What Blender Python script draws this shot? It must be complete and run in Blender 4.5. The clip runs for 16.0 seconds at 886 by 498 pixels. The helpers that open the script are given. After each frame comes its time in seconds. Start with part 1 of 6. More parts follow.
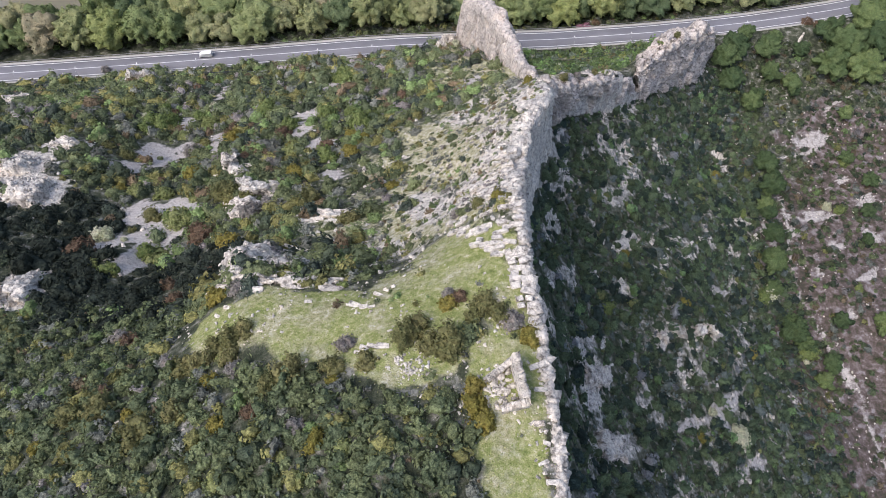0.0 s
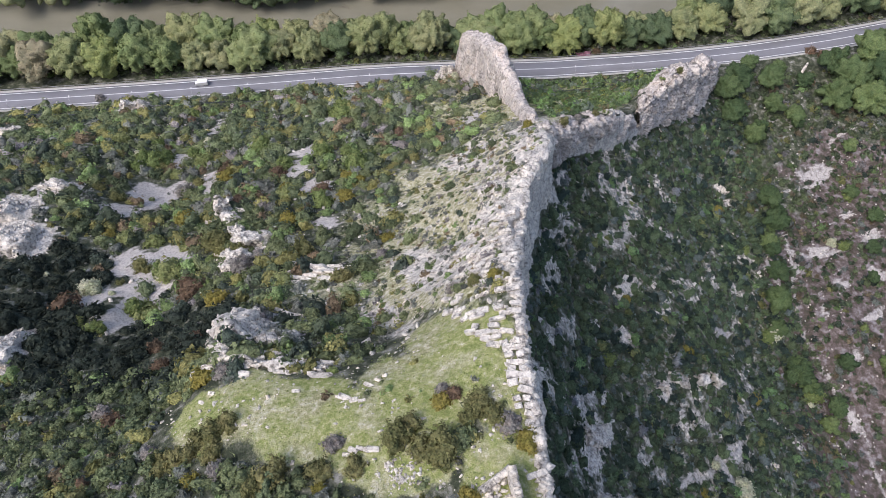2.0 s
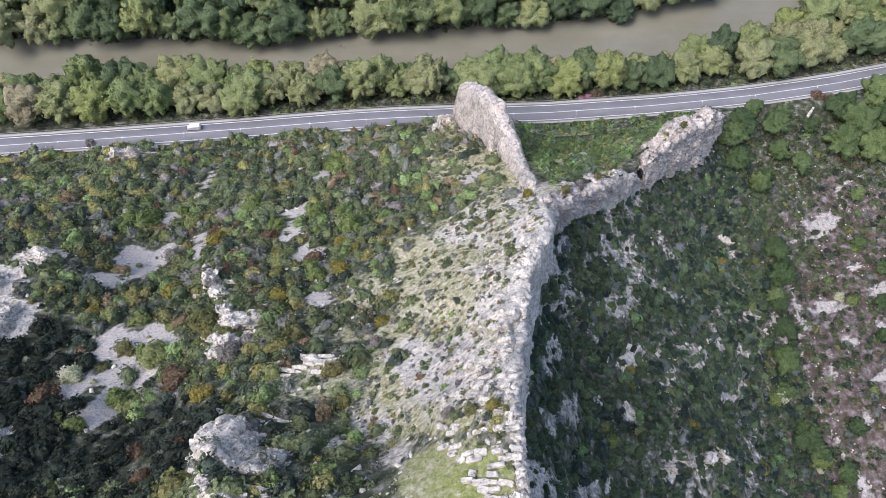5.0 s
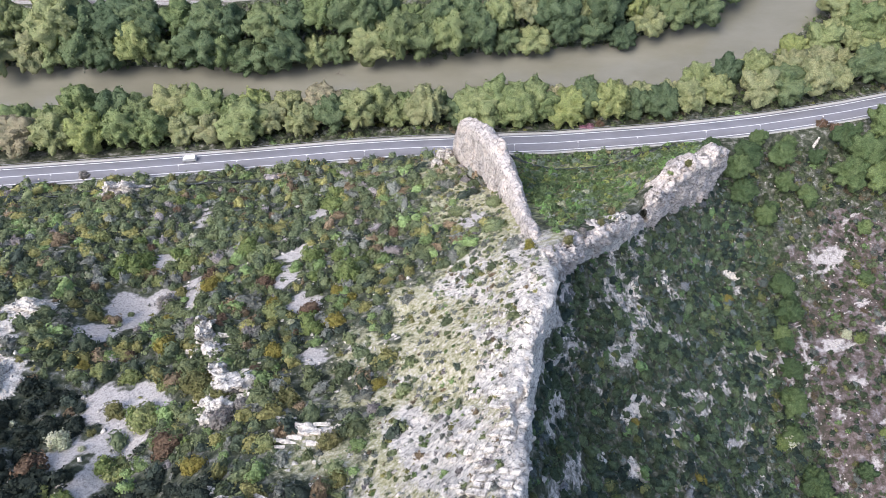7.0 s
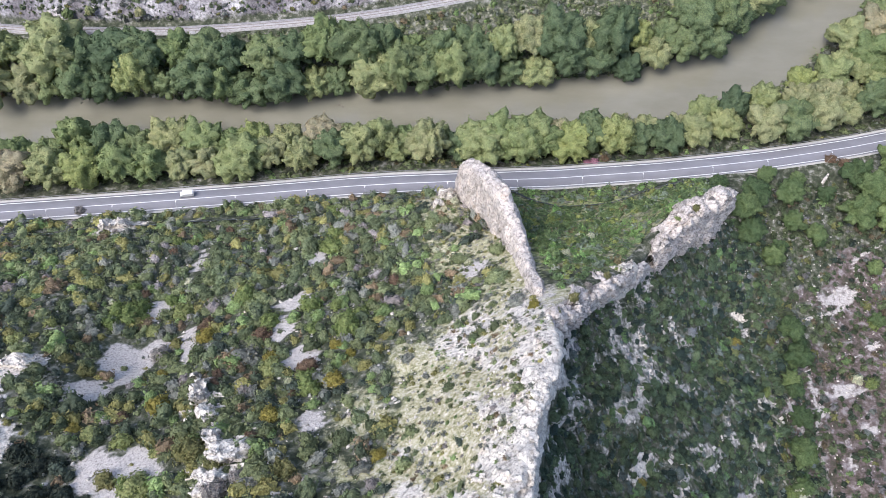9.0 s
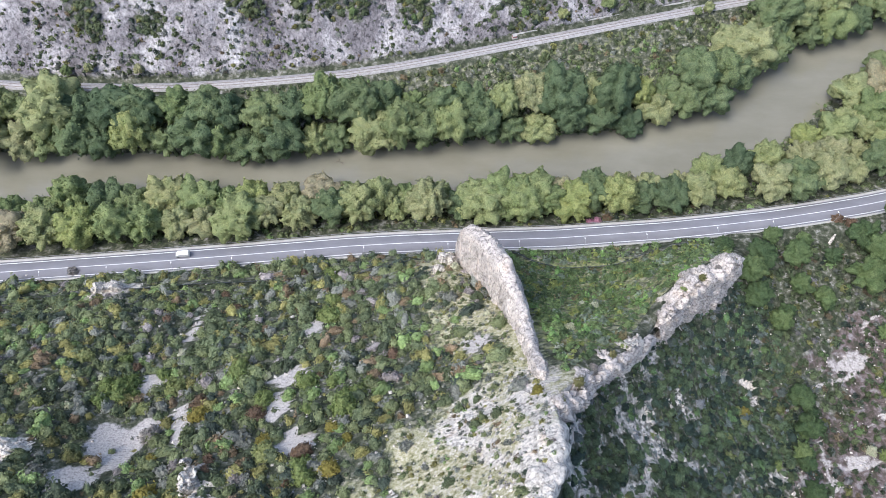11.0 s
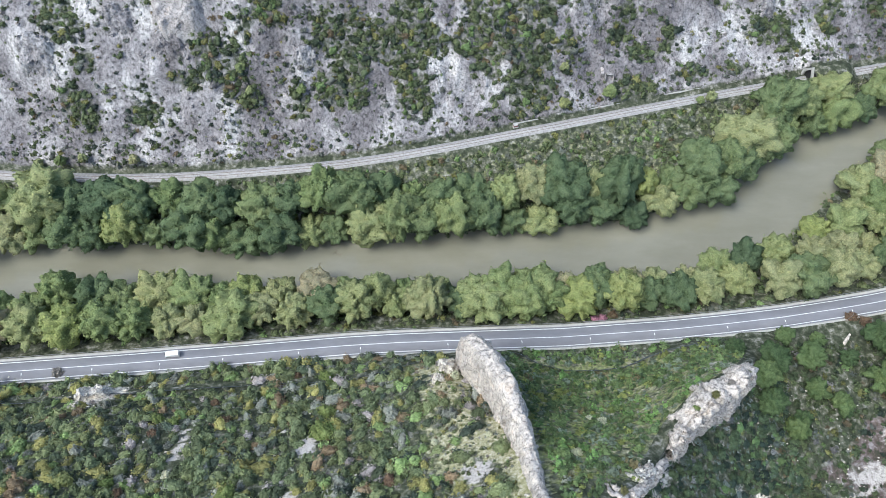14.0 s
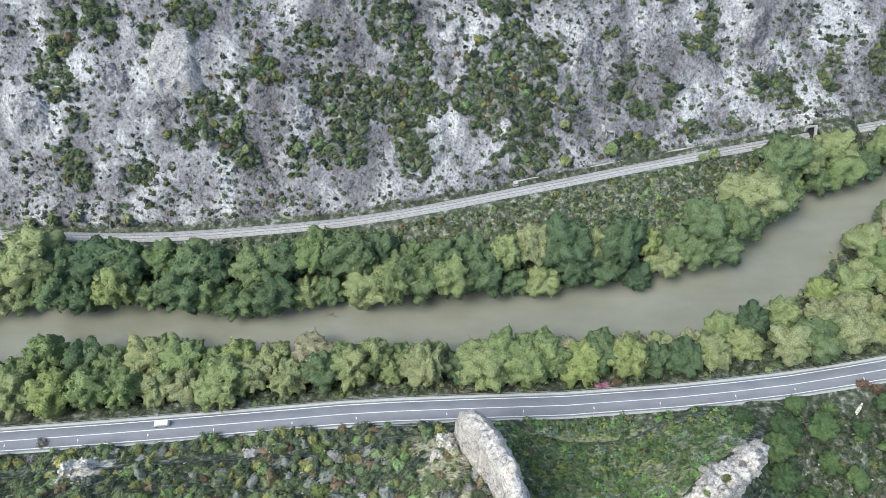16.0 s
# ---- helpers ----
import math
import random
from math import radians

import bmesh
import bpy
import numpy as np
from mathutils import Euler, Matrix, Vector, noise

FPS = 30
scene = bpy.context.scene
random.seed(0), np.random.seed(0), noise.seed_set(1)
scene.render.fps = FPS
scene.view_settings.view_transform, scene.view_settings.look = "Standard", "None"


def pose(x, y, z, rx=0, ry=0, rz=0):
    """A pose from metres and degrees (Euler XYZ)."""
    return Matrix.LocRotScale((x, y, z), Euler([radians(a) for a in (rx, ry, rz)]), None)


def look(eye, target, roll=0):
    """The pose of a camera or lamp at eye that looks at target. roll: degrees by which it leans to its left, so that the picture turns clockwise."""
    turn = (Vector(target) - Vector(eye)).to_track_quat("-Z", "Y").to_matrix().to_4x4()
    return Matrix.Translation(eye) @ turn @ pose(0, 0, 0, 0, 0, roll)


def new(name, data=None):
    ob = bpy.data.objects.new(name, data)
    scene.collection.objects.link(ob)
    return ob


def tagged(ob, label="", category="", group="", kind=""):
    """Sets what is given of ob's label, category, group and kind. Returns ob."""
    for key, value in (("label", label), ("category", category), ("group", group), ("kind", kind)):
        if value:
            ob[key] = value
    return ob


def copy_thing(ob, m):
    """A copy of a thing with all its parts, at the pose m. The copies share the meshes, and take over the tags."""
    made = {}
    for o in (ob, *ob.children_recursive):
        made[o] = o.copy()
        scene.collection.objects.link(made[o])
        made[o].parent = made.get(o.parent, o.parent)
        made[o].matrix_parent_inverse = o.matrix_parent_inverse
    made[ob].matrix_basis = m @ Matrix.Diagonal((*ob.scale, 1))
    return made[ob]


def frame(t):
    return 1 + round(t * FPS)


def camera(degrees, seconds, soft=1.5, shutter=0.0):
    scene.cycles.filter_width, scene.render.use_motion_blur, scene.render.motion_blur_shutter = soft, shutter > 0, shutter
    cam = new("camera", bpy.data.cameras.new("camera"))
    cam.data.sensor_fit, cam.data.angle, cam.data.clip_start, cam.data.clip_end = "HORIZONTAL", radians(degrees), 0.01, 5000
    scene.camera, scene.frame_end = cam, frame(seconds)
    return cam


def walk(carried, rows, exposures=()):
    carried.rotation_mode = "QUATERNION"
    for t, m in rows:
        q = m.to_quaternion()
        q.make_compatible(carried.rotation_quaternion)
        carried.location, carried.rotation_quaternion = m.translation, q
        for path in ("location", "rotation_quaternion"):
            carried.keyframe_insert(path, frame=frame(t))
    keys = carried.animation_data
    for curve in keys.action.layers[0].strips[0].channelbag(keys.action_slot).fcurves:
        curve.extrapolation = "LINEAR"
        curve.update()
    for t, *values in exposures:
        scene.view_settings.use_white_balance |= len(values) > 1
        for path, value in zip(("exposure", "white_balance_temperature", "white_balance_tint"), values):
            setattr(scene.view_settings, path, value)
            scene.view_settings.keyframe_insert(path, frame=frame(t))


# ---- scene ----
EXPOSURES = [(0, 0.46, 6270, 15), (4, 0.5, 6100, 15), (7, 0.83, 6080, 14), (11, 0.81, 5950, 11), (16, 0.75, 5870, 0)]
cam = camera(65.3, 16.0, soft=0.6)
PATH = [
    (0, (0.011, 0.001, 276.997), (0.009, 0.682, 275.116), -0.3),
    (0.5, (0.33, 3.569, 276.921), (0.329, 4.252, 275.041), -0.3),
    (1, (0.627, 7.036, 276.875), (0.624, 7.721, 274.996), -0.3),
    (1.5, (0.839, 10.456, 276.869), (0.836, 11.145, 274.992), -0.3),
    (2, (0.98, 13.782, 276.856), (0.977, 14.474, 274.98), -0.2),
    (2.5, (1.063, 17.193, 276.86), (1.061, 17.887, 274.984), -0.1),
    (3, (1.147, 20.634, 276.864), (1.146, 21.329, 274.989), -0.1),
    (3.5, (1.272, 24.156, 276.828), (1.272, 24.854, 274.954), -0.0),
    (4, (1.394, 27.678, 276.788), (1.393, 28.379, 274.914), -0.0),
    (6.5, (1.714, 46.307, 276.872), (1.714, 47.016, 275.001), -0.0),
    (7, (1.721, 50.232, 276.958), (1.72, 50.94, 275.088), -0.1),
    (7.5, (1.679, 54.136, 276.887), (1.677, 54.845, 275.017), -0.1),
    (8, (1.661, 58.028, 276.83), (1.659, 58.738, 274.96), -0.1),
    (8.5, (1.634, 61.888, 276.837), (1.63, 62.6, 274.968), -0.2),
    (11, (1.677, 81.049, 276.788), (1.67, 81.846, 274.953), -0.3),
    (11.5, (1.684, 84.865, 276.798), (1.677, 85.683, 274.973), -0.3),
    (12, (1.666, 88.722, 276.846), (1.659, 89.563, 275.032), -0.3),
    (12.5, (1.751, 92.595, 276.898), (1.743, 93.456, 275.093), -0.4),
    (13, (1.778, 96.576, 276.987), (1.769, 97.458, 275.192), -0.4),
    (13.5, (1.771, 100.418, 276.997), (1.762, 101.321, 275.213), -0.3),
    (14, (1.881, 104.372, 277.07), (1.872, 105.295, 275.296), -0.3),
    (14.5, (1.883, 108.173, 277.1), (1.875, 109.118, 275.337), -0.3),
    (15, (1.887, 112.027, 277.193), (1.879, 112.992, 275.441), -0.2),
    (15.5, (1.79, 116.013, 277.327), (1.784, 116.997, 275.586), -0.1),
    (16, (2.217, 119.927, 277.515), (2.208, 120.929, 275.784), -0.2),
]
walk(cam, [(t, look(eye, target, roll)) for t, eye, target, roll in PATH], EXPOSURES)

# ---- light ----
world = bpy.data.worlds.new("sky")
scene.world = world
world.use_nodes = True
_sky = world.node_tree.nodes.new("ShaderNodeTexSky")
_sky.sky_type, _sky.sun_disc = "NISHITA", False
_sky.sun_elevation, _sky.sun_rotation = radians(60.5), radians(-118)
_sky.air_density, _sky.dust_density = 1.0, 3.0
_bg = world.node_tree.nodes["Background"]
_bg.inputs[1].default_value = 0.15
world.node_tree.links.new(_sky.outputs[0], _bg.inputs[0])
_sun = bpy.data.lights.new("sun", "SUN")
_sun.energy, _sun.angle, _sun.color = 1.8, radians(28), (1.0, 0.95, 0.87)
sun = new("sun", _sun)
sun.matrix_world = look((-66, -35, 132), (0, 0, 0))


# ---- materials ----
def material(name, rough=0.8, metal=0.0, spec=0.3):
    m = bpy.data.materials.new(name)
    m.use_nodes = True
    b = m.node_tree.nodes["Principled BSDF"]
    b.inputs["Roughness"].default_value, b.inputs["Metallic"].default_value = rough, metal
    b.inputs["Specular IOR Level"].default_value = spec
    return m, m.node_tree.nodes, m.node_tree.links, b


def place_node(n, l, kind="Position"):
    return n.new("ShaderNodeNewGeometry").outputs[kind]


def noise_node(n, l, scale, detail=5.0, rough=0.6, vec=None, stretch=None):
    t = n.new("ShaderNodeTexNoise")
    t.inputs["Scale"].default_value, t.inputs["Detail"].default_value, t.inputs["Roughness"].default_value = scale, detail, rough
    vec = vec or place_node(n, l)
    if stretch:
        s = n.new("ShaderNodeVectorMath")
        s.operation = "MULTIPLY"
        s.inputs[1].default_value = stretch
        l.new(vec, s.inputs[0])
        vec = s.outputs[0]
    l.new(vec, t.inputs["Vector"])
    return t.outputs["Fac"]


def ramp_node(n, l, fac, stops):
    r = n.new("ShaderNodeValToRGB")
    e = r.color_ramp.elements
    e[0].position, e[0].color = stops[0][0], (*stops[0][1], 1)
    e[1].position, e[1].color = stops[-1][0], (*stops[-1][1], 1)
    for p, c in stops[1:-1]:
        e.new(p).color = (*c, 1)
    l.new(fac, r.inputs[0])
    return r.outputs[0]


def mix_node(n, l, fac, a, b, blend="MIX"):
    m = n.new("ShaderNodeMix")
    m.data_type, m.blend_type = "RGBA", blend
    for k, v in ((0, fac), (6, a), (7, b)):
        if isinstance(v, (int, float)):
            m.inputs[k].default_value = v
        elif isinstance(v, tuple):
            m.inputs[k].default_value = (*v, 1)
        else:
            l.new(v, m.inputs[k])
    return m.outputs[2]


def bump_node(n, l, height, strength, distance, b):
    k = n.new("ShaderNodeBump")
    k.inputs["Strength"].default_value, k.inputs["Distance"].default_value = strength, distance
    l.new(height, k.inputs["Height"])
    l.new(k.outputs[0], b.inputs["Normal"])


def crack_colour(n, l, scale):
    """Dark joints between weathered blocks, wandering and broken."""
    w = n.new("ShaderNodeTexNoise")
    w.inputs["Scale"].default_value, w.inputs["Detail"].default_value = 0.9, 4
    p = place_node(n, l)
    l.new(p, w.inputs["Vector"])
    add = n.new("ShaderNodeVectorMath")
    add.operation = "MULTIPLY_ADD"
    l.new(w.outputs["Color"], add.inputs[0])
    add.inputs[1].default_value = (1.6, 1.6, 1.6)
    l.new(p, add.inputs[2])
    flat = n.new("ShaderNodeVectorMath")
    flat.operation = "MULTIPLY"
    flat.inputs[1].default_value = (0.8, 1.1, 1.7)
    l.new(add.outputs[0], flat.inputs[0])
    c = n.new("ShaderNodeTexVoronoi")
    c.feature = "DISTANCE_TO_EDGE"
    c.inputs["Scale"].default_value = scale
    l.new(flat.outputs[0], c.inputs["Vector"])
    joint = ramp_node(n, l, c.outputs["Distance"], [(0.0, (0.42, 0.4, 0.38)), (0.04, (0.76, 0.745, 0.73)), (0.11, (1.0, 1.0, 1.0)), (1.0, (1.0, 1.0, 1.0))])
    some = ramp_node(n, l, noise_node(n, l, 0.35, 5, 0.7), [(0.42, (0.1, 0.1, 0.1)), (0.6, (0.9, 0.9, 0.9))])
    return mix_node(n, l, some, (1.0, 1.0, 1.0), joint)


def rock_colour(n, l):
    """Grey limestone: pale, with dark pits and seams, lichen and a warm tinge."""
    big = ramp_node(n, l, noise_node(n, l, 0.16, 7, 0.7), [(0.34, (0.53, 0.495, 0.46)), (0.45, (0.73, 0.68, 0.61)), (0.56, (0.85, 0.79, 0.705)), (0.67, (0.78, 0.675, 0.56))])
    fine = ramp_node(n, l, noise_node(n, l, 0.9, 9, 0.74, stretch=(1, 1, 1.7)), [(0.36, (0.26, 0.26, 0.27)), (0.43, (0.6, 0.6, 0.6)), (0.49, (0.92, 0.92, 0.92)), (0.62, (1.04, 1.04, 1.03))])
    streak = ramp_node(n, l, noise_node(n, l, 0.6, 5, 0.7, stretch=(1, 1, 0.16)), [(0.36, (0.62, 0.61, 0.6)), (0.5, (1.0, 1.0, 1.0)), (0.7, (1.0, 0.99, 0.97))])
    c = mix_node(n, l, 1.0, mix_node(n, l, 1.0, big, fine, "MULTIPLY"), streak, "MULTIPLY")
    return mix_node(n, l, 1.0, c, crack_colour(n, l, 0.75), "MULTIPLY")


def far_colour(n, l):
    """Lilac-grey broken limestone, streaked down the slope."""
    big = ramp_node(n, l, noise_node(n, l, 0.042, 7, 0.66, stretch=(1.25, 0.8, 0.8)), [(0.36, (0.145, 0.134, 0.138)), (0.44, (0.215, 0.2, 0.206)), (0.52, (0.32, 0.303, 0.307)), (0.62, (0.53, 0.51, 0.5))])
    fine = ramp_node(n, l, noise_node(n, l, 0.7, 9, 0.76, stretch=(1.2, 0.8, 1.0)), [(0.36, (0.3, 0.3, 0.3)), (0.43, (0.62, 0.62, 0.62)), (0.5, (0.96, 0.96, 0.96)), (0.6, (1.28, 1.27, 1.25))])
    return mix_node(n, l, 1.0, mix_node(n, l, 1.0, big, fine, "MULTIPLY"), crack_colour(n, l, 0.4), "MULTIPLY")


def rock_material(name, colour, shade=(1.0, 1.0, 1.0)):
    m, n, l, b = material(name, 0.9, spec=0.2)
    l.new(mix_node(n, l, 1.0, colour(n, l), shade, "MULTIPLY"), b.inputs["Base Color"])
    bump_node(n, l, noise_node(n, l, 1.0, 9, 0.75), 0.8, 0.5, b)
    return m


def ground_material():
    """Soil under scrub, bare scree, grass and rock, by the cover attribute: r scree, g grass, b rock."""
    m, n, l, b = material("hillside", 0.95, spec=0.15)
    at = n.new("ShaderNodeAttribute")
    at.attribute_name = "cover"
    sep = n.new("ShaderNodeSeparateColor")
    l.new(at.outputs["Color"], sep.inputs[0])
    soil = ramp_node(n, l, noise_node(n, l, 0.35, 9, 0.7), [(0.38, (0.036, 0.043, 0.027)), (0.48, (0.065, 0.075, 0.047)), (0.56, (0.14, 0.142, 0.105)), (0.66, (0.34, 0.33, 0.3))])
    scree = ramp_node(n, l, noise_node(n, l, 1.6, 8, 0.75), [(0.36, (0.24, 0.22, 0.21)), (0.44, (0.42, 0.385, 0.355)), (0.5, (0.52, 0.48, 0.445)), (0.62, (0.64, 0.595, 0.555))])
    green = ramp_node(n, l, noise_node(n, l, 0.9, 10, 0.82), [(0.36, (0.14, 0.18, 0.055)), (0.45, (0.235, 0.275, 0.088)), (0.52, (0.33, 0.345, 0.14)), (0.59, (0.46, 0.44, 0.25)), (0.66, (0.64, 0.6, 0.48))])
    straw = ramp_node(n, l, noise_node(n, l, 0.8, 10, 0.82), [(0.38, (0.15, 0.155, 0.08)), (0.45, (0.32, 0.305, 0.165)), (0.51, (0.46, 0.425, 0.28)), (0.57, (0.62, 0.575, 0.45)), (0.64, (0.78, 0.73, 0.64))])
    dry = n.new("ShaderNodeAttribute")
    dry.attribute_name = "straw"
    bare = ramp_node(n, l, noise_node(n, l, 0.16, 6, 0.7), [(0.48, (0.0, 0.0, 0.0)), (0.6, (0.75, 0.75, 0.75))])
    grass = mix_node(n, l, bare, mix_node(n, l, dry.outputs["Fac"], green, straw), straw)
    rock = rock_colour(n, l)

    def edge(mask, scale, width=0.35):
        """The mask with a broken edge."""
        a = n.new("ShaderNodeMath")
        a.operation = "ADD"
        s = n.new("ShaderNodeMath")
        s.operation = "MULTIPLY_ADD"
        l.new(noise_node(n, l, scale, 6, 0.7), s.inputs[0])
        s.inputs[1].default_value, s.inputs[2].default_value = 1.6, -0.8
        l.new(mask, a.inputs[0])
        l.new(s.outputs[0], a.inputs[1])
        r = n.new("ShaderNodeMapRange")
        r.inputs["From Min"].default_value, r.inputs["From Max"].default_value = 0.5 - width / 2, 0.5 + width / 2
        l.new(a.outputs[0], r.inputs[0])
        return r.outputs[0]
    earth = ramp_node(n, l, noise_node(n, l, 0.3, 9, 0.75), [(0.36, (0.05, 0.058, 0.035)), (0.44, (0.082, 0.069, 0.054)), (0.49, (0.125, 0.099, 0.088)), (0.54, (0.168, 0.136, 0.126)), (0.62, (0.3, 0.272, 0.27))])
    c = mix_node(n, l, edge(at.outputs["Alpha"], 0.25), soil, earth)
    c = mix_node(n, l, edge(sep.outputs[1], 0.4), c, grass)
    c = mix_node(n, l, edge(sep.outputs[0], 0.5), c, scree)
    c = mix_node(n, l, edge(sep.outputs[2], 0.45), c, rock)
    hill = n.new("ShaderNodeAttribute")
    hill.attribute_name = "beyond"
    c = mix_node(n, l, edge(hill.outputs["Fac"], 0.3), c, far_colour(n, l))
    l.new(c, b.inputs["Base Color"])
    bump_node(n, l, noise_node(n, l, 1.2, 9, 0.75), 0.8, 0.55, b)
    return m


def tuft_height(n, l, scale):
    """Rounded leaf tufts with creases between them."""
    w = n.new("ShaderNodeTexNoise")
    w.inputs["Scale"].default_value, w.inputs["Detail"].default_value = scale * 1.5, 3
    p = place_node(n, l)
    l.new(p, w.inputs["Vector"])
    add = n.new("ShaderNodeVectorMath")
    add.operation = "MULTIPLY_ADD"
    l.new(w.outputs["Color"], add.inputs[0])
    add.inputs[1].default_value = (0.5 / scale, 0.5 / scale, 0.5 / scale)
    l.new(p, add.inputs[2])
    c = n.new("ShaderNodeTexVoronoi")
    c.inputs["Scale"].default_value = scale
    l.new(add.outputs[0], c.inputs["Vector"])
    up = n.new("ShaderNodeMath")
    up.operation = "MULTIPLY"
    up.inputs[1].default_value = -2.0
    l.new(c.outputs["Distance"], up.inputs[0])
    return up.outputs[0]


def leafy(n, l, b, colour, scale, low=0.48, high=1.6):
    """Leaf colour with fine grain and relief; thin leaves let some light through."""
    v = ramp_node(n, l, noise_node(n, l, scale, 4, 0.75), [(0.38, (low, low, low * 1.04)), (0.5, (1.0, 1.0, 1.0)), (0.62, (high, high * 0.985, high * 0.94))])
    c = mix_node(n, l, 1.0, colour, v, "MULTIPLY")
    l.new(c, b.inputs["Base Color"])
    bump_node(n, l, tuft_height(n, l, scale * 0.75), 0.4, 0.4 / scale, b)
    t = n.new("ShaderNodeBsdfTranslucent")
    l.new(c, t.inputs["Color"])
    mix = n.new("ShaderNodeMixShader")
    mix.inputs[0].default_value = 0.33
    l.new(b.outputs[0], mix.inputs[1])
    l.new(t.outputs[0], mix.inputs[2])
    l.new(mix.outputs[0], n["Material Output"].inputs["Surface"])


def leaf_material():
    """Scrub leaves, in the tint that each plant carries."""
    m, n, l, b = material("scrub_leaves", 0.8, spec=0.15)
    at = n.new("ShaderNodeAttribute")
    at.attribute_name = "leaf"
    leafy(n, l, b, at.outputs["Color"], 3.6)
    return m


def crown_material(name, stops, grain=0.5):
    """Tree leaves: a tint for each tree, finer change inside the crown."""
    m, n, l, b = material(name, 0.8, spec=0.12)
    tree = ramp_node(n, l, n.new("ShaderNodeObjectInfo").outputs["Random"], stops)
    big = ramp_node(n, l, noise_node(n, l, grain, 3, 0.6), [(0.3, (0.82, 0.88, 0.84)), (0.7, (1.16, 1.1, 1.06))])
    leafy(n, l, b, mix_node(n, l, 1.0, tree, big, "MULTIPLY"), 1.9, 0.62, 1.35)
    return m


def plain_material(name, low, high, scale=1.0, rough=0.8, metal=0.0, relief=0.0, stretch=None):
    m, n, l, b = material(name, rough, metal)
    f = noise_node(n, l, scale, 7, 0.7, stretch=stretch)
    l.new(ramp_node(n, l, f, [(0.3, low), (0.7, high)]), b.inputs["Base Color"])
    if relief:
        bump_node(n, l, f, 0.8, relief, b)
    return m


def water_material():
    m, n, l, b = material("muddy_water", 0.1, spec=0.5)
    f = noise_node(n, l, 0.02, 5, 0.6, stretch=(1, 2.5, 1))
    l.new(ramp_node(n, l, f, [(0.3, (0.185, 0.176, 0.13)), (0.7, (0.25, 0.24, 0.19))]), b.inputs["Base Color"])
    bump_node(n, l, noise_node(n, l, 0.6, 5, 0.6), 0.07, 0.3, b)
    return m


FAR_ROCK, DOME_ROCK, RIB_ROCK = rock_material("lilac_limestone", far_colour), rock_material("grey_limestone", rock_colour, (0.6, 0.6, 0.65)), rock_material("pinkish_limestone", rock_colour, (0.85, 0.825, 0.835))
ROCK, GROUND, LEAF, WATERY = rock_material("limestone", rock_colour), ground_material(), leaf_material(), water_material()
PLANE = crown_material("plane_leaves", [(0.0, (0.195, 0.25, 0.115)), (0.25, (0.25, 0.305, 0.14)), (0.5, (0.31, 0.345, 0.17)), (0.72, (0.335, 0.345, 0.195)), (0.84, (0.3, 0.345, 0.135)), (1.0, (0.37, 0.335, 0.23))], 0.25)
POPLAR = crown_material("deep_green_leaves", [(0.0, (0.11, 0.155, 0.09)), (0.4, (0.15, 0.2, 0.108)), (0.8, (0.2, 0.25, 0.125)), (1.0, (0.25, 0.295, 0.145))], 0.25)
VALLEY = crown_material("dull_green_leaves", [(0.0, (0.075, 0.115, 0.058)), (0.5, (0.11, 0.16, 0.075)), (0.85, (0.15, 0.205, 0.09)), (1.0, (0.2, 0.26, 0.11))], 0.25)
BARK = plain_material("bark", (0.12, 0.10, 0.075), (0.26, 0.23, 0.19), 2.0, 0.95, relief=0.1)
ASPHALT = plain_material("asphalt", (0.17, 0.17, 0.19), (0.23, 0.23, 0.25), 0.25, 0.85, stretch=(0.3, 1, 1))
PAINT = plain_material("road_paint", (0.6, 0.6, 0.6), (0.8, 0.8, 0.8), 0.8, 0.7)
CONCRETE = plain_material("concrete", (0.34, 0.33, 0.31), (0.5, 0.48, 0.46), 0.7, 0.9)
STEEL = plain_material("galvanised_steel", (0.3, 0.3, 0.31), (0.5, 0.5, 0.52), 1.0, 0.5, 0.6)
BALLAST = plain_material("ballast", (0.22, 0.205, 0.2), (0.52, 0.5, 0.49), 1.1, 0.95, relief=0.15)


# ---- the lie of the land ----
WATER = -12.5
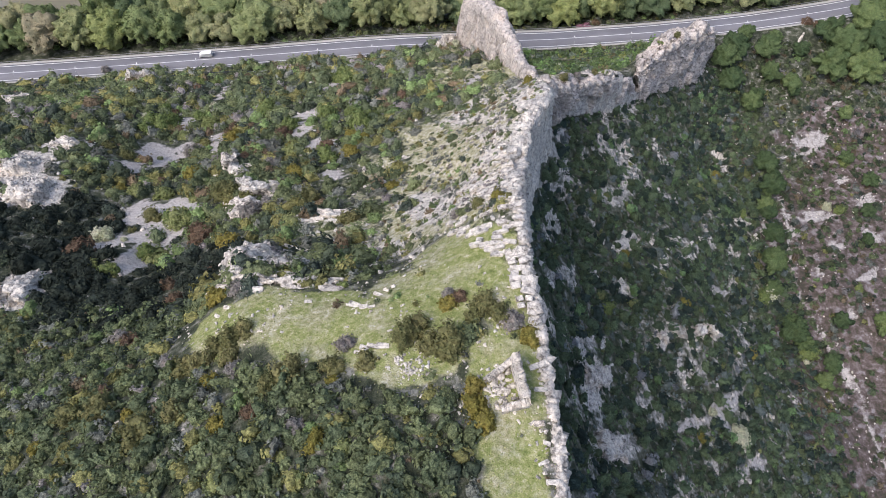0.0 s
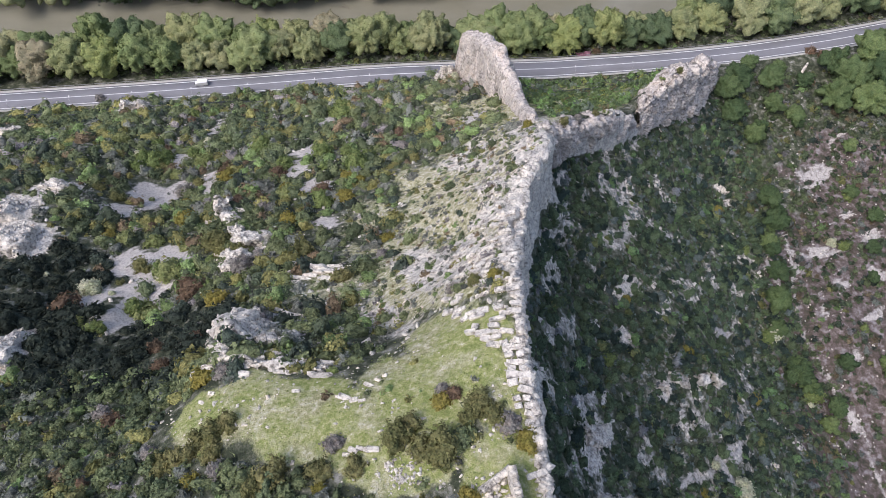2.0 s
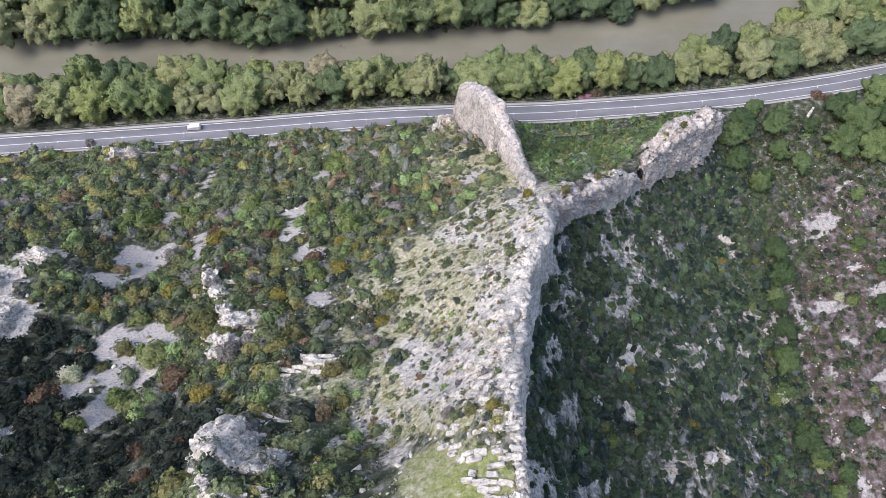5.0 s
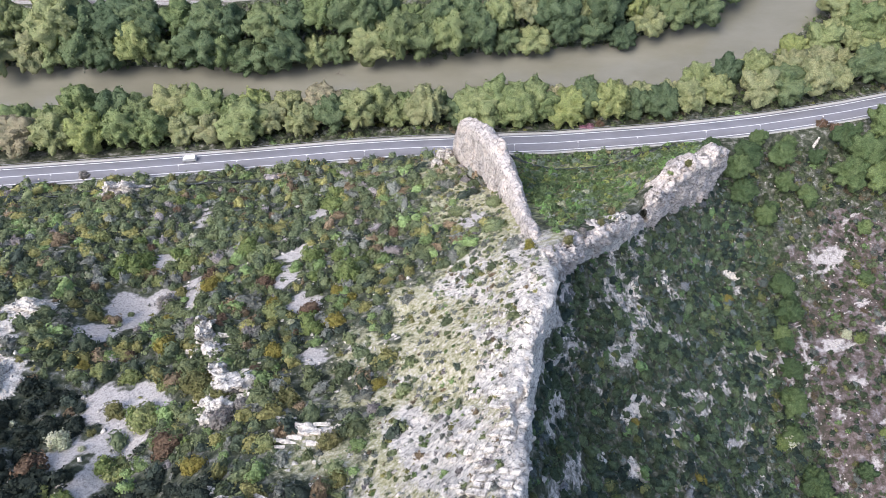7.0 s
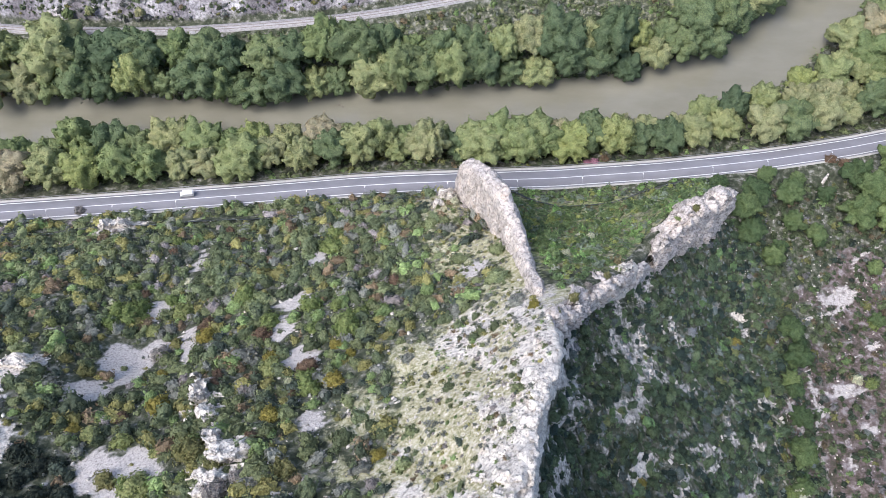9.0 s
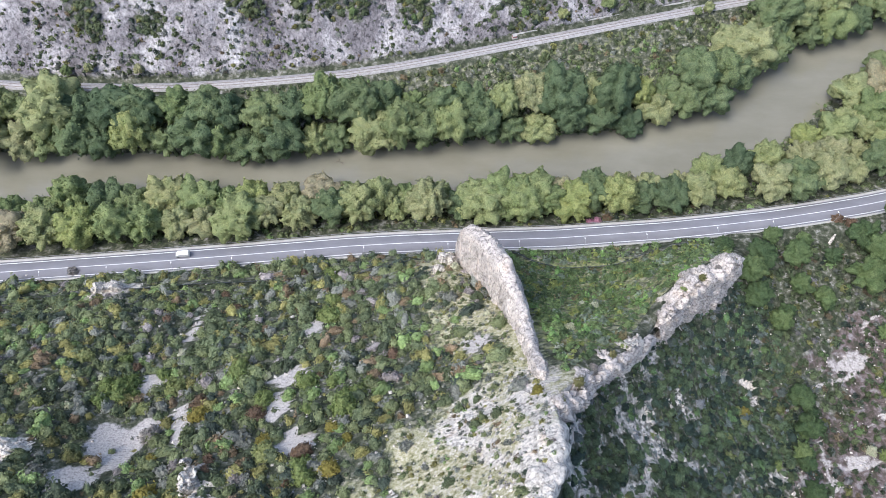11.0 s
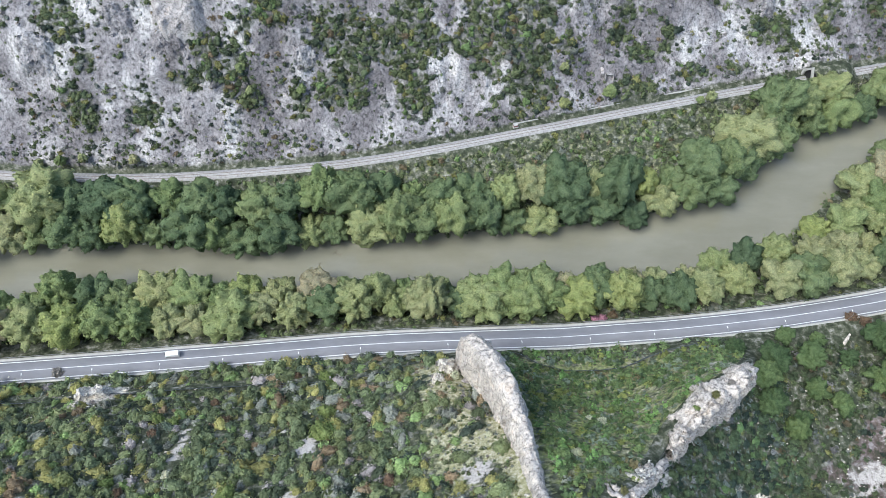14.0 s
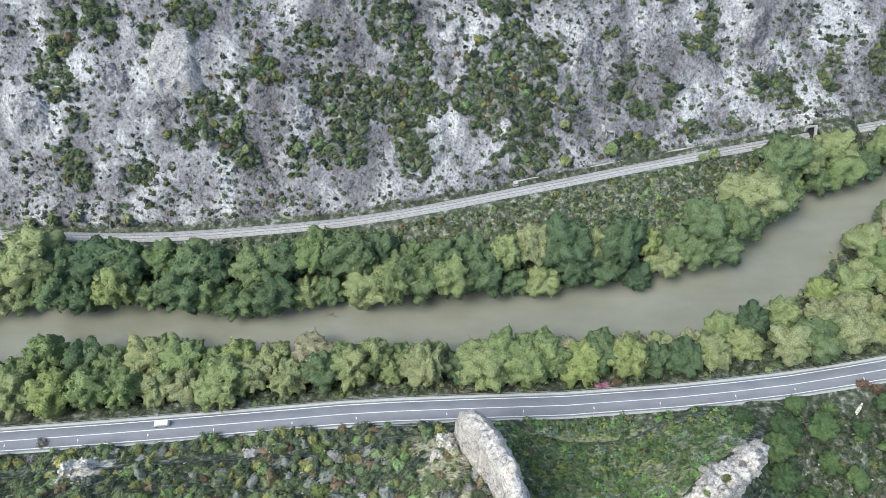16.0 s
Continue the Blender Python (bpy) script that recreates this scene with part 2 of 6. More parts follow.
# crest of the cliff, south to north: x, y, top height, foot height
CREST = np.array([
    (16, -160, 150, 110), (16, -60, 178, 132), (15.5, -15, 184, 138), (15, 9, 183.5, 135), (13, 35, 176.5, 128), (13, 47, 170.5, 124),
    (12.8, 56, 160, 119), (14.5, 69, 143, 110), (21, 86, 130, 98), (28, 102, 120, 88), (28.5, 117, 103, 79), (46.5, 130.5, 84, 62),
    (59.5, 138.5, 72, 50), (69, 148.5, 56, 41), (77, 158.5, 56, 33), (91, 171, 52, 24), (108, 181, 42, 16), (122, 192, 16, 10), (126, 215, 0, 0), (126, 700, 0, 0)])
HILL = {  # spot heights of the land west of the crest, line by line
    "meadow": [(-15, 22, 175), (-33, 29, 167), (6, 14, 181.5), (-9, 22, 178), (-6, 16, 180), (-16, 12, 181), (-30, 13, 176), (-9, 5, 186), (-35, 19, 171), (-49, 10, 171), (-42, 17, 169), (-62, 20, 160), (2, 30, 175.5), (-24, 33, 166), (-13, 30, 171), (0, -30, 190), (-50, -30, 180), (-120, -30, 165), (-120, 5, 155)],
    "break": [(-31, 37.5, 160), (-37, 40, 157), (-32, 46, 140), (-18, 44, 150), (-17, 50, 134), (-8, 46, 145), (-4, 38, 166), (-10, 35, 165), (-19, 60, 126), (-39.5, 44, 149), (-44, 42, 143)],
    "west_slope": [(-59, 31.5, 141), (-80, 40, 128), (-56, 38.7, 135), (-91, 42, 125), (-100, 60, 114), (-80, 51, 118), (-81, 57, 117), (-112, 87, 97), (-99, 61, 108), (-79, 74.6, 100), (-75, 58, 107), (-49.5, 42, 137), (-93, 74, 99)],
    "gully": [(3, 74.6, 121), (-42, 75, 109), (-20, 82, 103), (-53, 81, 103), (-26, 82, 101), (-64, 101, 82), (-58, 105.5, 75), (-12, 106, 89), (-9, 100, 92), (-36, 110, 77), (-90, 108, 68), (-100, 116, 66), (-109, 100, 86), (3, 84, 116), (-1, 70, 124), (2, 58, 142), (4, 50, 160)],
    "lower": [(-127, 130, 65), (-119, 163, 34), (-101, 143, 45), (-68, 132, 57), (-43, 144, 51), (-15, 133, 61), (0, 150, 55), (-80, 164, 31), (-45, 162, 36), (-22, 178, 27), (-143, 150, 37), (-154, 180, 9), (9, 142, 64), (12, 115, 90), (10, 100, 104), (5, 168, 45), (1, 186, 28), (-190, 150, 40), (-180, 90, 90), (-230, 60, 100)],
    "bowl": [(24, 128, 84), (26, 145, 68), (36, 150, 62), (47, 149, 58), (34, 162, 44), (51, 190, 5), (67, 174, 24), (62, 150, 58), (72, 160, 46), (88, 178, 34), (40, 178, 20), (24, 186, 16), (104, 190, 18), (85, 192, 8)]}
FOOT = {  # and of the land east of it
    "slope": [(39, 72.5, 77), (34, 44.6, 95), (31, 23, 110), (34, 88, 78), (34, 63.5, 90), (40, 102, 73), (40, 10.6, 101), (56, 52, 75), (65, 26.5, 71), (88, 83, 46), (67, 78, 60), (60, 50, 75), (108, 85, 28), (83, 55, 63), (104, 67, 28), (86, 17, 63), (104, 101, 29), (88, 107, 36), (59, 104, 62), (45, 92.5, 75), (61, 123, 52), (45, -40, 100), (90, -40, 65)],
    "valley": [(125, 60, 22), (148, 118, 8), (152, 76, 22), (150, 43, 17), (129, 34.5, 25), (138, 53, 18.6), (151, 139, 4.8), (134, 83, 16), (165, 144, 2.5), (115, 136.5, 7), (138, 131.5, 8), (136, 173, 4), (140, 171, 5), (163, 188, 5), (178, 154, 1.6), (130, 150, 6), (112, 155, 14), (220, 120, 12), (240, 60, 30), (150, -40, 28), (230, -30, 40), (270, 150, 8)]}
ROAD = np.array([(-420, 186, 0), (-260, 187, 0), (-210, 188.2, 0), (-175.7, 190.8, 0), (-131.4, 194.3, 0), (-86.5, 198.2, 0), (-41.1, 202.4, 0), (-18.1, 203.9, 0), (16.5, 205.4, 0), (51.3, 206.7, 0), (98.1, 210.4, 0), (121.9, 213, 0), (145.9, 216, 0), (170.6, 220, 0), (187.6, 223, 0), (230, 232, 0), (420, 285, 0)])
TRACK = np.array([(-420, 305, 1), (-260, 291, 1), (-201.3, 286.3, 1), (-153.3, 285.2, 1), (-127.1, 286, 1), (-100.9, 288, 1), (-74.8, 290.6, 1), (-48.4, 293.8, 1), (-21.9, 298.5, 1), (5, 304.6, 1), (32.4, 311.2, 1), (60.2, 317.8, 1), (88.7, 324.8, 1), (117.7, 331.7, 1), (147.3, 338.5, 1), (186.3, 346.9, 1), (260, 362, 1), (420, 392, 1)])
RIVER_NEAR = np.array([(-420, 236), (-200, 230), (-120, 230), (-20, 232), (48, 233.5), (82, 237), (122, 245), (150, 253), (163, 261), (170, 267), (180, 278), (196, 291), (212, 303), (230, 320), (300, 345), (420, 365)], float)
RIVER_FAR = np.array([(-420, 262), (-204, 257), (-150, 257), (-88, 256), (-37, 264), (0, 263), (31, 266.5), (84, 270), (112, 278), (134, 284), (148, 300), (158, 312), (175, 318), (195, 326), (230, 340), (300, 362), (420, 382)], float)


def along(line, x, k):
    return np.interp(x, line[:, 0], line[:, k])


def valley_spots():
    """The road's and river's strip, with the far slope, as spot heights."""
    out = []
    for x in range(-400, 401, 40):
        ry, ty = along(ROAD, x, 1), along(TRACK, x, 1)
        steep = 0.82 if x < -90 else 0.68
        out += [(x, ry - 9, 0.6), (x, ry - 4, 0), (x, ry + 6, 0), (x, ry + 14, -3), (x, along(RIVER_NEAR, x, 1), WATER), (x, along(RIVER_FAR, x, 1), WATER),
                (x, along(RIVER_FAR, x, 1) + 7, -7), (x, ty - 5, 0.6), (x, ty + 5, 1.2), (x, ty + 30, 1 + 25 * steep), (x, ty + 90, 1 + 85 * steep), (x, ty + 240, 230 * steep)]
    return out


def spline(spots, stiff=0.6):
    """A surface through spot heights: sums of cones plus a plane."""
    p = np.array(spots, float)
    n = len(p)
    r = np.hypot(p[:, None, 0] - p[None, :, 0], p[:, None, 1] - p[None, :, 1])
    a = np.zeros((n + 3, n + 3))
    a[:n, :n] = -r + np.eye(n) * stiff
    a[:n, n:] = np.c_[np.ones(n), p[:, :2] / 100]
    a[n:, :n] = a[:n, n:].T
    w = np.linalg.solve(a, np.r_[p[:, 2], 0, 0, 0])

    def f(x, y):
        x, y = np.asarray(x, float), np.asarray(y, float)
        z = w[n] + w[n + 1] * x / 100 + w[n + 2] * y / 100
        for (px, py, _), c in zip(p, w):
            z = z - c * np.hypot(x - px, y - py)
        return z
    return f


def crest_lines():
    ys = np.r_[np.arange(-60, 120, 9), np.arange(120, 196, 5)]
    k = [np.interp(ys, CREST[:, 1], CREST[:, j]) for j in (0, 2, 3)]
    top = [(x - 0.5, y, z) for x, y, z in zip(k[0], ys, k[1])] + [(x + 14, y - 3, z - 2) for x, y, z in zip(k[0], ys, k[1]) if y < 182]
    foot = [(x + 6, y - 1.5, z) for x, y, z in zip(k[0], ys, k[2])] + [(x - 14, y, z + 6) for x, y, z in zip(k[0], ys, k[2]) if y < 182]
    return top, foot


_top, _foot = crest_lines()
hill_z = spline(sum(HILL.values(), []) + _top + valley_spots())
foot_z = spline(sum(FOOT.values(), []) + _foot + valley_spots())


def smooth(a, b, v):
    t = np.clip((v - a) / (b - a), 0, 1)
    return t * t * (3 - 2 * t)


def land(x, y):
    """Height of the bare ground."""
    x, y = np.asarray(x, float), np.asarray(y, float)
    xc = np.interp(y, CREST[:, 1], CREST[:, 0])
    slant = np.interp(y, [-200, 75, 110, 118, 136, 160, 185, 215, 700], [1, 1, 0.9, 0.6, 0.62, 0.72, 0.8, 1, 1])
    d = (x - xc) * slant
    north = smooth(184, 206, y)
    w = smooth(0.1, np.interp(y, [60, 110], [3.4, 5.0]), d) * (1 - north) + smooth(-10, 18, d) * north
    z = hill_z(x, y) * (1 - w) + foot_z(x, y) * w
    rd = np.abs(y - along(ROAD, x, 1))
    z = z + (0 - z) * (1 - smooth(5.2, 8.5, rd))
    near, far = y - along(RIVER_NEAR, x, 1), along(RIVER_FAR, x, 1) - y
    bed = smooth(-3.5, 4, np.minimum(near, far))
    z = z + (WATER - 2.2 - z) * bed
    td = np.abs(y - along(TRACK, x, 1))
    z = z + (0.9 - z) * (1 - smooth(4.2, 7, td))
    return z + 7 * np.exp(-(td / 8.5) ** 2) * smooth(187.5, 190, x) * (1 - smooth(206, 214, x))


# ---- building helpers ----
def add_mesh(name, verts, faces, mat, smooth_shade=False):
    me = bpy.data.meshes.new(name)
    if isinstance(faces, np.ndarray):
        k = faces.shape[1]
        me.vertices.add(len(verts))
        me.vertices.foreach_set("co", np.asarray(verts, np.float32).ravel())
        me.loops.add(faces.size)
        me.loops.foreach_set("vertex_index", faces.astype(np.int32).ravel())
        me.polygons.add(len(faces))
        me.polygons.foreach_set("loop_start", np.arange(0, faces.size, k, dtype=np.int32))
        me.update(calc_edges=True)
        me.validate()
    else:
        me.from_pydata([tuple(map(float, v)) for v in verts], [], faces)
        me.update()
    if smooth_shade:
        me.polygons.foreach_set("use_smooth", np.ones(len(me.polygons), bool))
    me.materials.append(mat)
    return me


def thing(name, verts, faces, mat, label, category, group="", kind="", smooth_shade=False):
    return tagged(new(name, add_mesh(name, verts, faces, mat, smooth_shade)), label, category, group, kind)


def part(name, me, parent, label=""):
    ob = new(name, me)
    ob.parent = parent
    return tagged(ob, label)


def holder(name, x, y, z, label, category, group=""):
    ob = new(name)
    ob.location = (x, y, z)
    return tagged(ob, label, category, group)


def lattice(seed, n=256):
    return np.random.RandomState(seed).rand(n, n)


LATTICES = [lattice(s) for s in range(6)]


def vnoise(x, y, scale, seed=0, octaves=3):
    """Smooth value noise, 0 to 1."""
    out, amp, tot = 0, 1.0, 0
    for o in range(octaves):
        g = LATTICES[(seed + o) % 6]
        ca, sa = math.cos(0.6 + 1.1 * o), math.sin(0.6 + 1.1 * o)
        u = (np.asarray(x) * ca + np.asarray(y) * sa) / scale * 2 ** o + 37.3 * seed
        v = (np.asarray(y) * ca - np.asarray(x) * sa) / scale * 2 ** o + 11.7 * seed
        i, j = np.floor(u).astype(int), np.floor(v).astype(int)
        fu, fv = u - i, v - j
        fu, fv = fu * fu * (3 - 2 * fu), fv * fv * (3 - 2 * fv)
        a, b, c, d = g[i % 256, j % 256], g[(i + 1) % 256, j % 256], g[i % 256, (j + 1) % 256], g[(i + 1) % 256, (j + 1) % 256]
        out = out + amp * ((a * (1 - fu) + b * fu) * (1 - fv) + (c * (1 - fu) + d * fu) * fv)
        tot += amp
        amp *= 0.5
    return out / tot


SPACE = np.random.RandomState(9).rand(48, 48, 48)


def noise3(p, scale, seed=0, octaves=3, gain=0.5):
    """Smooth value noise in space, 0 to 1."""
    out, amp, tot = 0, 1.0, 0
    for o in range(octaves):
        q = np.asarray(p) / scale * 2.03 ** o + 7.31 * (seed + 1) + 3.7 * o
        i = np.floor(q).astype(int)
        f = q - i
        f = f * f * (3 - 2 * f)
        acc = 0
        for dx in (0, 1):
            for dy in (0, 1):
                for dz in (0, 1):
                    w = (f[:, 0] if dx else 1 - f[:, 0]) * (f[:, 1] if dy else 1 - f[:, 1]) * (f[:, 2] if dz else 1 - f[:, 2])
                    acc = acc + w * SPACE[(i[:, 0] + dx) % 48, (i[:, 1] + dy) % 48, (i[:, 2] + dz) % 48]
        out, tot, amp = out + amp * acc, tot + amp, amp * gain
    return out / tot


def craggy(grid, seed, amount, caves=()):
    """Weathered limestone relief on a grid of points: buttresses, flutes, bedding steps, crevices and hollows."""
    h, w, _ = grid.shape
    nr = np.cross(np.gradient(grid, axis=1), np.gradient(grid, axis=0))
    nr /= np.linalg.norm(nr, axis=2)[:, :, None] + 1e-9
    if nr[:, w // 3:w // 2 + 1, 2].mean() < 0:
        nr = -nr
    p, nr = grid.reshape(-1, 3), nr.reshape(-1, 3)
    tall = p * (1, 1, 0.42)
    warp = tall + 1.6 * (np.stack([noise3(tall, 3.2, seed + k, 2) for k in (3, 5, 8)], -1) - 0.5)
    big = 1 - 2 * np.abs(noise3(warp, 8.5, seed, 3) - 0.5)
    mid = noise3(warp, 3.6, seed + 1, 3) * 11
    mid = (np.floor(mid) + smooth(0.65, 1.0, mid - np.floor(mid))) / 11
    fine = noise3(p, 1.1, seed + 2, 3, 0.65)
    out = 4.2 * (big - 0.8) + 4.6 * (mid - 0.5) + 2.0 * (fine - 0.5)
    seam = np.abs(noise3(warp, 5.0, seed + 4, 2) - 0.5)
    out = out - 2.1 * (1 - smooth(0.0, 0.05, seam))
    bed = p[:, 2] / 1.5 + 1.2 * noise3(p, 9, seed + 6, 2)
    out = out - 0.55 * (1 - smooth(0.0, 0.22, np.abs(bed - np.round(bed))))
    q = p + nr * (out * amount)[:, None]
    for cx, cy, cz, r, deep in caves:
        far = np.linalg.norm((p - (cx, cy, cz)) * (1, 1, 0.8), axis=1) / r
        q = q - nr * (deep * np.exp(-far ** 4))[:, None]
    return q


def patches(x, y, spots, ragged=0.6, seed=3):
    """How far inside any of the ellipses (x, y, rx, ry, turn) a place lies: over 0 inside, with a ragged rim."""
    best = np.full(np.shape(x), -9.0)
    x, y = np.asarray(x, float), np.asarray(y, float)
    x, y = x + (vnoise(x, y, 5, 1, 2) - 0.5) * 5 * ragged, y + (vnoise(y, -x, 5, 2, 2) - 0.5) * 5 * ragged
    wob = (vnoise(x, y, 6, seed, 4) - 0.5) * 3 * ragged
    for cx, cy, rx, ry, turn in spots:
        c, s = math.cos(radians(turn)), math.sin(radians(turn))
        u, v = ((x - cx) * c + (y - cy) * s) / rx, ((y - cy) * c - (x - cx) * s) / ry
        best = np.maximum(best, 1 - np.hypot(u, v) + wob)
    return best


SCREE = [(-92.5, 108, 8.5, 10.5, -20), (-97, 98, 5, 5, 0), (-72.9, 74.6, 9, 7, 20), (-77, 65.5, 11, 6, 20), (-78.7, 57, 4, 8, 0), (-84.6, 76.7, 4, 5, 0), (-87.8, 151.7, 2.6, 10, 10), (-91.3, 130.3, 4, 4.5, 0), (-47, 132.1, 5, 7.5, -20), (-49.8, 122.9, 3.6, 6, 0), (-39.4, 109.6, 6, 4.5, 20), (-44, 151, 3, 6, 0), (-33.4, 89.3, 5, 3, 0), (-77.4, 113, 2.6, 8, 15), (-44, 14.6, 2.6, 1.4, 20), (12, 141, 5, 4, 0), (77.7, 22.5, 12, 1.6, 20), (83.6, 24, 1.6, 6, 20)] + [(90.7, 28.6, 5, 2.4, 30), (101.2, 71.5, 6, 2.2, 10), (121.2, 134.5, 3, 2.6, 0), (132.5, 100.2, 2, 6, 0), (97.2, 9.7, 4, 3, 0), (140.3, 32.1, 2.4, 6, 30), (84, 106.7, 5, 2, 0), (165.2, 150.9, 10, 5, 30), (155.1, 111.4, 6, 3, 0), (142.6, 106.5, 1.6, 9, 0), (151.5, 42.1, 2.4, 5, 20), (175.5, 101.7, 5, 3, 0), (166.5, 82.1, 6, 2, 20), (156.5, 64.8, 4, 3, 0), (172, 128, 8, 2.5, 20), (160, 96, 5, 2, 0), (178, 118, 6, 2.5, 30), (148, 84, 2, 6, 0)]
MEADOW = [(-20, 27, 16, 7.5, -8), (0, 30, 14, 8, 10), (8.5, 14, 7, 15, 0), (-34, 27, 9, 6, 20), (9, -4, 6, 14, 0), (-4, 20, 9, 6, 0), (2, 40, 10, 5, 0)]
OUTCROP = [(-116, 81, 11, 10, 0), (-126, 92, 8, 9, 0), (-119, 106, 7, 4, 0), (-135, 176, 7, 5, 30), (-172, 152, 9, 5, 0), (-98, 46, 5, 9, 0), (59.6, 78.9, 6, 3, 40), (73.8, 76.6, 7, 2, 60), (40, 12.7, 5, 3, 0), (35, 37.5, 3, 5, 0), (37, 25, 3, 4, 0), (46, 40, 3, 2, 0), (66, 46, 3, 2, 0), (56, 62, 2.5, 3, 0), (120, 140, 3, 3, 0)]
GROVES = [(-153, 366, 8, 7, 0), (-171.5, 359, 7, 7, 0), (-177, 344.6, 9, 11, 0), (-114.5, 367, 9, 7, 0), (-132, 358, 6, 6, 0), (-104, 329.5, 11, 10, 0), (-117, 323.5, 10, 4, 0), (-83, 353, 7, 7, 0), (-93, 346, 4.5, 5, 0), (-90.5, 320.7, 4.4, 5, 0), (-61, 367, 9, 5, 0), (-43, 346, 19, 13, 0)] + [(-14.7, 350, 12, 22, 0), (-24, 376, 15, 9, 0), (-68, 319, 5, 7, 0), (-169.5, 313, 8, 7, 0), (-49, 326, 11, 9, 0), (-143, 311, 9, 6, 0), (-166, 329, 5, 3.5, 0), (-116, 337, 3.5, 5, 0), (-11.5, 324, 9, 6, 0), (37, 372, 19, 9, 0), (31, 352, 28, 17, 0)] + [(41, 331, 15, 9, 0), (130, 384, 10, 5, 0), (134, 396, 5, 7, 0), (167, 367, 12, 5, 0), (178, 361, 8, 4, 0), (200, 381, 6, 8, 0), (201, 393, 5, 4, 0), (93, 371, 6, 4, 0), (88, 361, 6, 4, 0), (102, 355.6, 8, 4, 0), (97, 336.5, 10, 6, 0)] + [(128, 348, 6, 4, 0), (224, 387, 5, 8, 0), (27, 389, 13, 5, 0), (82, 382, 4, 4, 0), (114, 362, 5, 5, 0), (149, 351, 7, 3.5, 0), (-45, 395, 26, 12, 0), (35, 402, 22, 10, 0), (-110, 400, 12, 8, 0), (105, 402, 9, 6, 0), (-75, 392, 7, 5, 0)]
FIN_LINE = ([118, 130, 143, 155, 168, 178, 187, 193, 205], [29.5, 28, 26.5, 24.5, 21, 16, 10.5, 6, 2])
PATHS = [[(138.8, 93), (137.5, 73), (145, 55), (152.6, 40), (152.8, 26), (153, 13), (155, -5)], [(138.8, 93), (142.7, 113.5), (146, 135), (147, 140), (161.6, 144), (170, 149), (174.6, 155), (174.5, 167), (186, 174)], [(141, 112), (152, 108), (166, 112)]]


def crest_x(y):
    return np.interp(y, CREST[:, 1], CREST[:, 0])


def covers(x, y, z, steep):
    d = x - crest_x(y)
    scree = smooth(-0.05, 0.25, patches(x, y, SCREE))
    way = np.full(np.shape(x), 99.0)
    for line in PATHS:
        for (ax, ay), (bx, by) in zip(line[:-1], line[1:]):
            t = np.clip(((x - ax) * (bx - ax) + (y - ay) * (by - ay)) / ((bx - ax) ** 2 + (by - ay) ** 2), 0, 1)
            way = np.minimum(way, np.hypot(x - ax - t * (bx - ax), y - ay - t * (by - ay)))
    path = 1 - smooth(0.5, 1.5, way)
    scree = np.maximum(scree, path) * np.where(x > 40, 0.66, 1.0)
    grass = smooth(-0.05, 0.3, patches(x, y, MEADOW, 0.3)) * (d < 1) * (1 - path)
    band = np.interp(y, [20, 34, 50, 70, 95, 118, 130], [1.5, 4, 10, 9, 9, 6, 0])
    slab = smooth(0, 4, d + band) * smooth(36, 50, y) * (d < 1.5) * (1 - smooth(122, 132, y))
    edge = smooth(-1.6, -0.8, d) * (d < 1.5) * (y < 60)
    rock = np.maximum.reduce([smooth(1.8, 2.7, steep) * (y < 200) * (1 - 0.85 * smooth(-0.2, 0.3, patches(x, y, [(74, 145, 9, 6, 45)], 0.4))), smooth(-0.05, 0.2, patches(x, y, OUTCROP)) * np.where(x > 30, 0.85, 1.0), 0.4 * slab, edge * np.interp(y, [15, 26], [0.45, 0.8])])
    ledge = (d > 4) * (x < 126) * (y < 150)
    rock = np.maximum(rock, ledge * 0.54 * (1 - smooth(0.28, 0.4, vnoise(x, y, 9, 4, 3))))
    rock = np.maximum(rock, ledge * (0.36 + 0.36 * (1 - smooth(10, 22, d))) * smooth(0.46, 0.62, vnoise(x, 0.6 * y, 5, 2, 3)))
    dry = smooth(-40, -20, d) * smooth(40, 52, y) * (1 - smooth(118, 136, y)) * (d < 1)
    fd = x - np.interp(y, *FIN_LINE)
    by_rib = smooth(-42, -18, fd) * (fd < 2) * smooth(116, 126, y) * (1 - smooth(186, 194, y))
    by_rib = by_rib * 0.85 * smooth(0.3, 0.5, vnoise(x, y, 11, 3, 3))
    far_dry = smooth(-62, -36, d) * smooth(48, 62, y) * (1 - smooth(105, 122, y)) * (d < 1) * smooth(0.4, 0.55, vnoise(x, y, 10, 2, 3))
    grass = np.maximum.reduce([grass, 0.9 * dry, 0.92 * by_rib, 0.8 * far_dry])
    straw = np.maximum.reduce([dry, by_rib, far_dry])
    rock = np.maximum(rock, dry * (0.18 + 0.75 * smooth(0.38, 0.64, vnoise(x + 0.6 * y, y, 7, 4, 3))))
    ty = along(TRACK, x, 1)
    far = smooth(5, 12, y - ty)
    strip = smooth(4.5, 6, y - along(ROAD, x, 1)) * (1 - smooth(9, 14, y - along(ROAD, x, 1)))
    bank = (y > along(RIVER_FAR, x, 1)) * (y < ty - 4)
    bowl = smooth(126, 140, y) * (x > 24) * (x < crest_x(y) - 4) * (1 - smooth(195, 200, y))
    grass = np.maximum.reduce([grass, 0.2 * strip, 0.3 * bank, 0.5 * bowl])
    earth = smooth(-0.1, 0.35, patches(x, y, [(168, 70, 50, 90, 0), (182, 140, 32, 38, 0), (150, 10, 30, 50, 0)], 0.3)) * smooth(116, 128, x - 0.06 * (y - 60))
    return scree, grass, rock, earth, straw


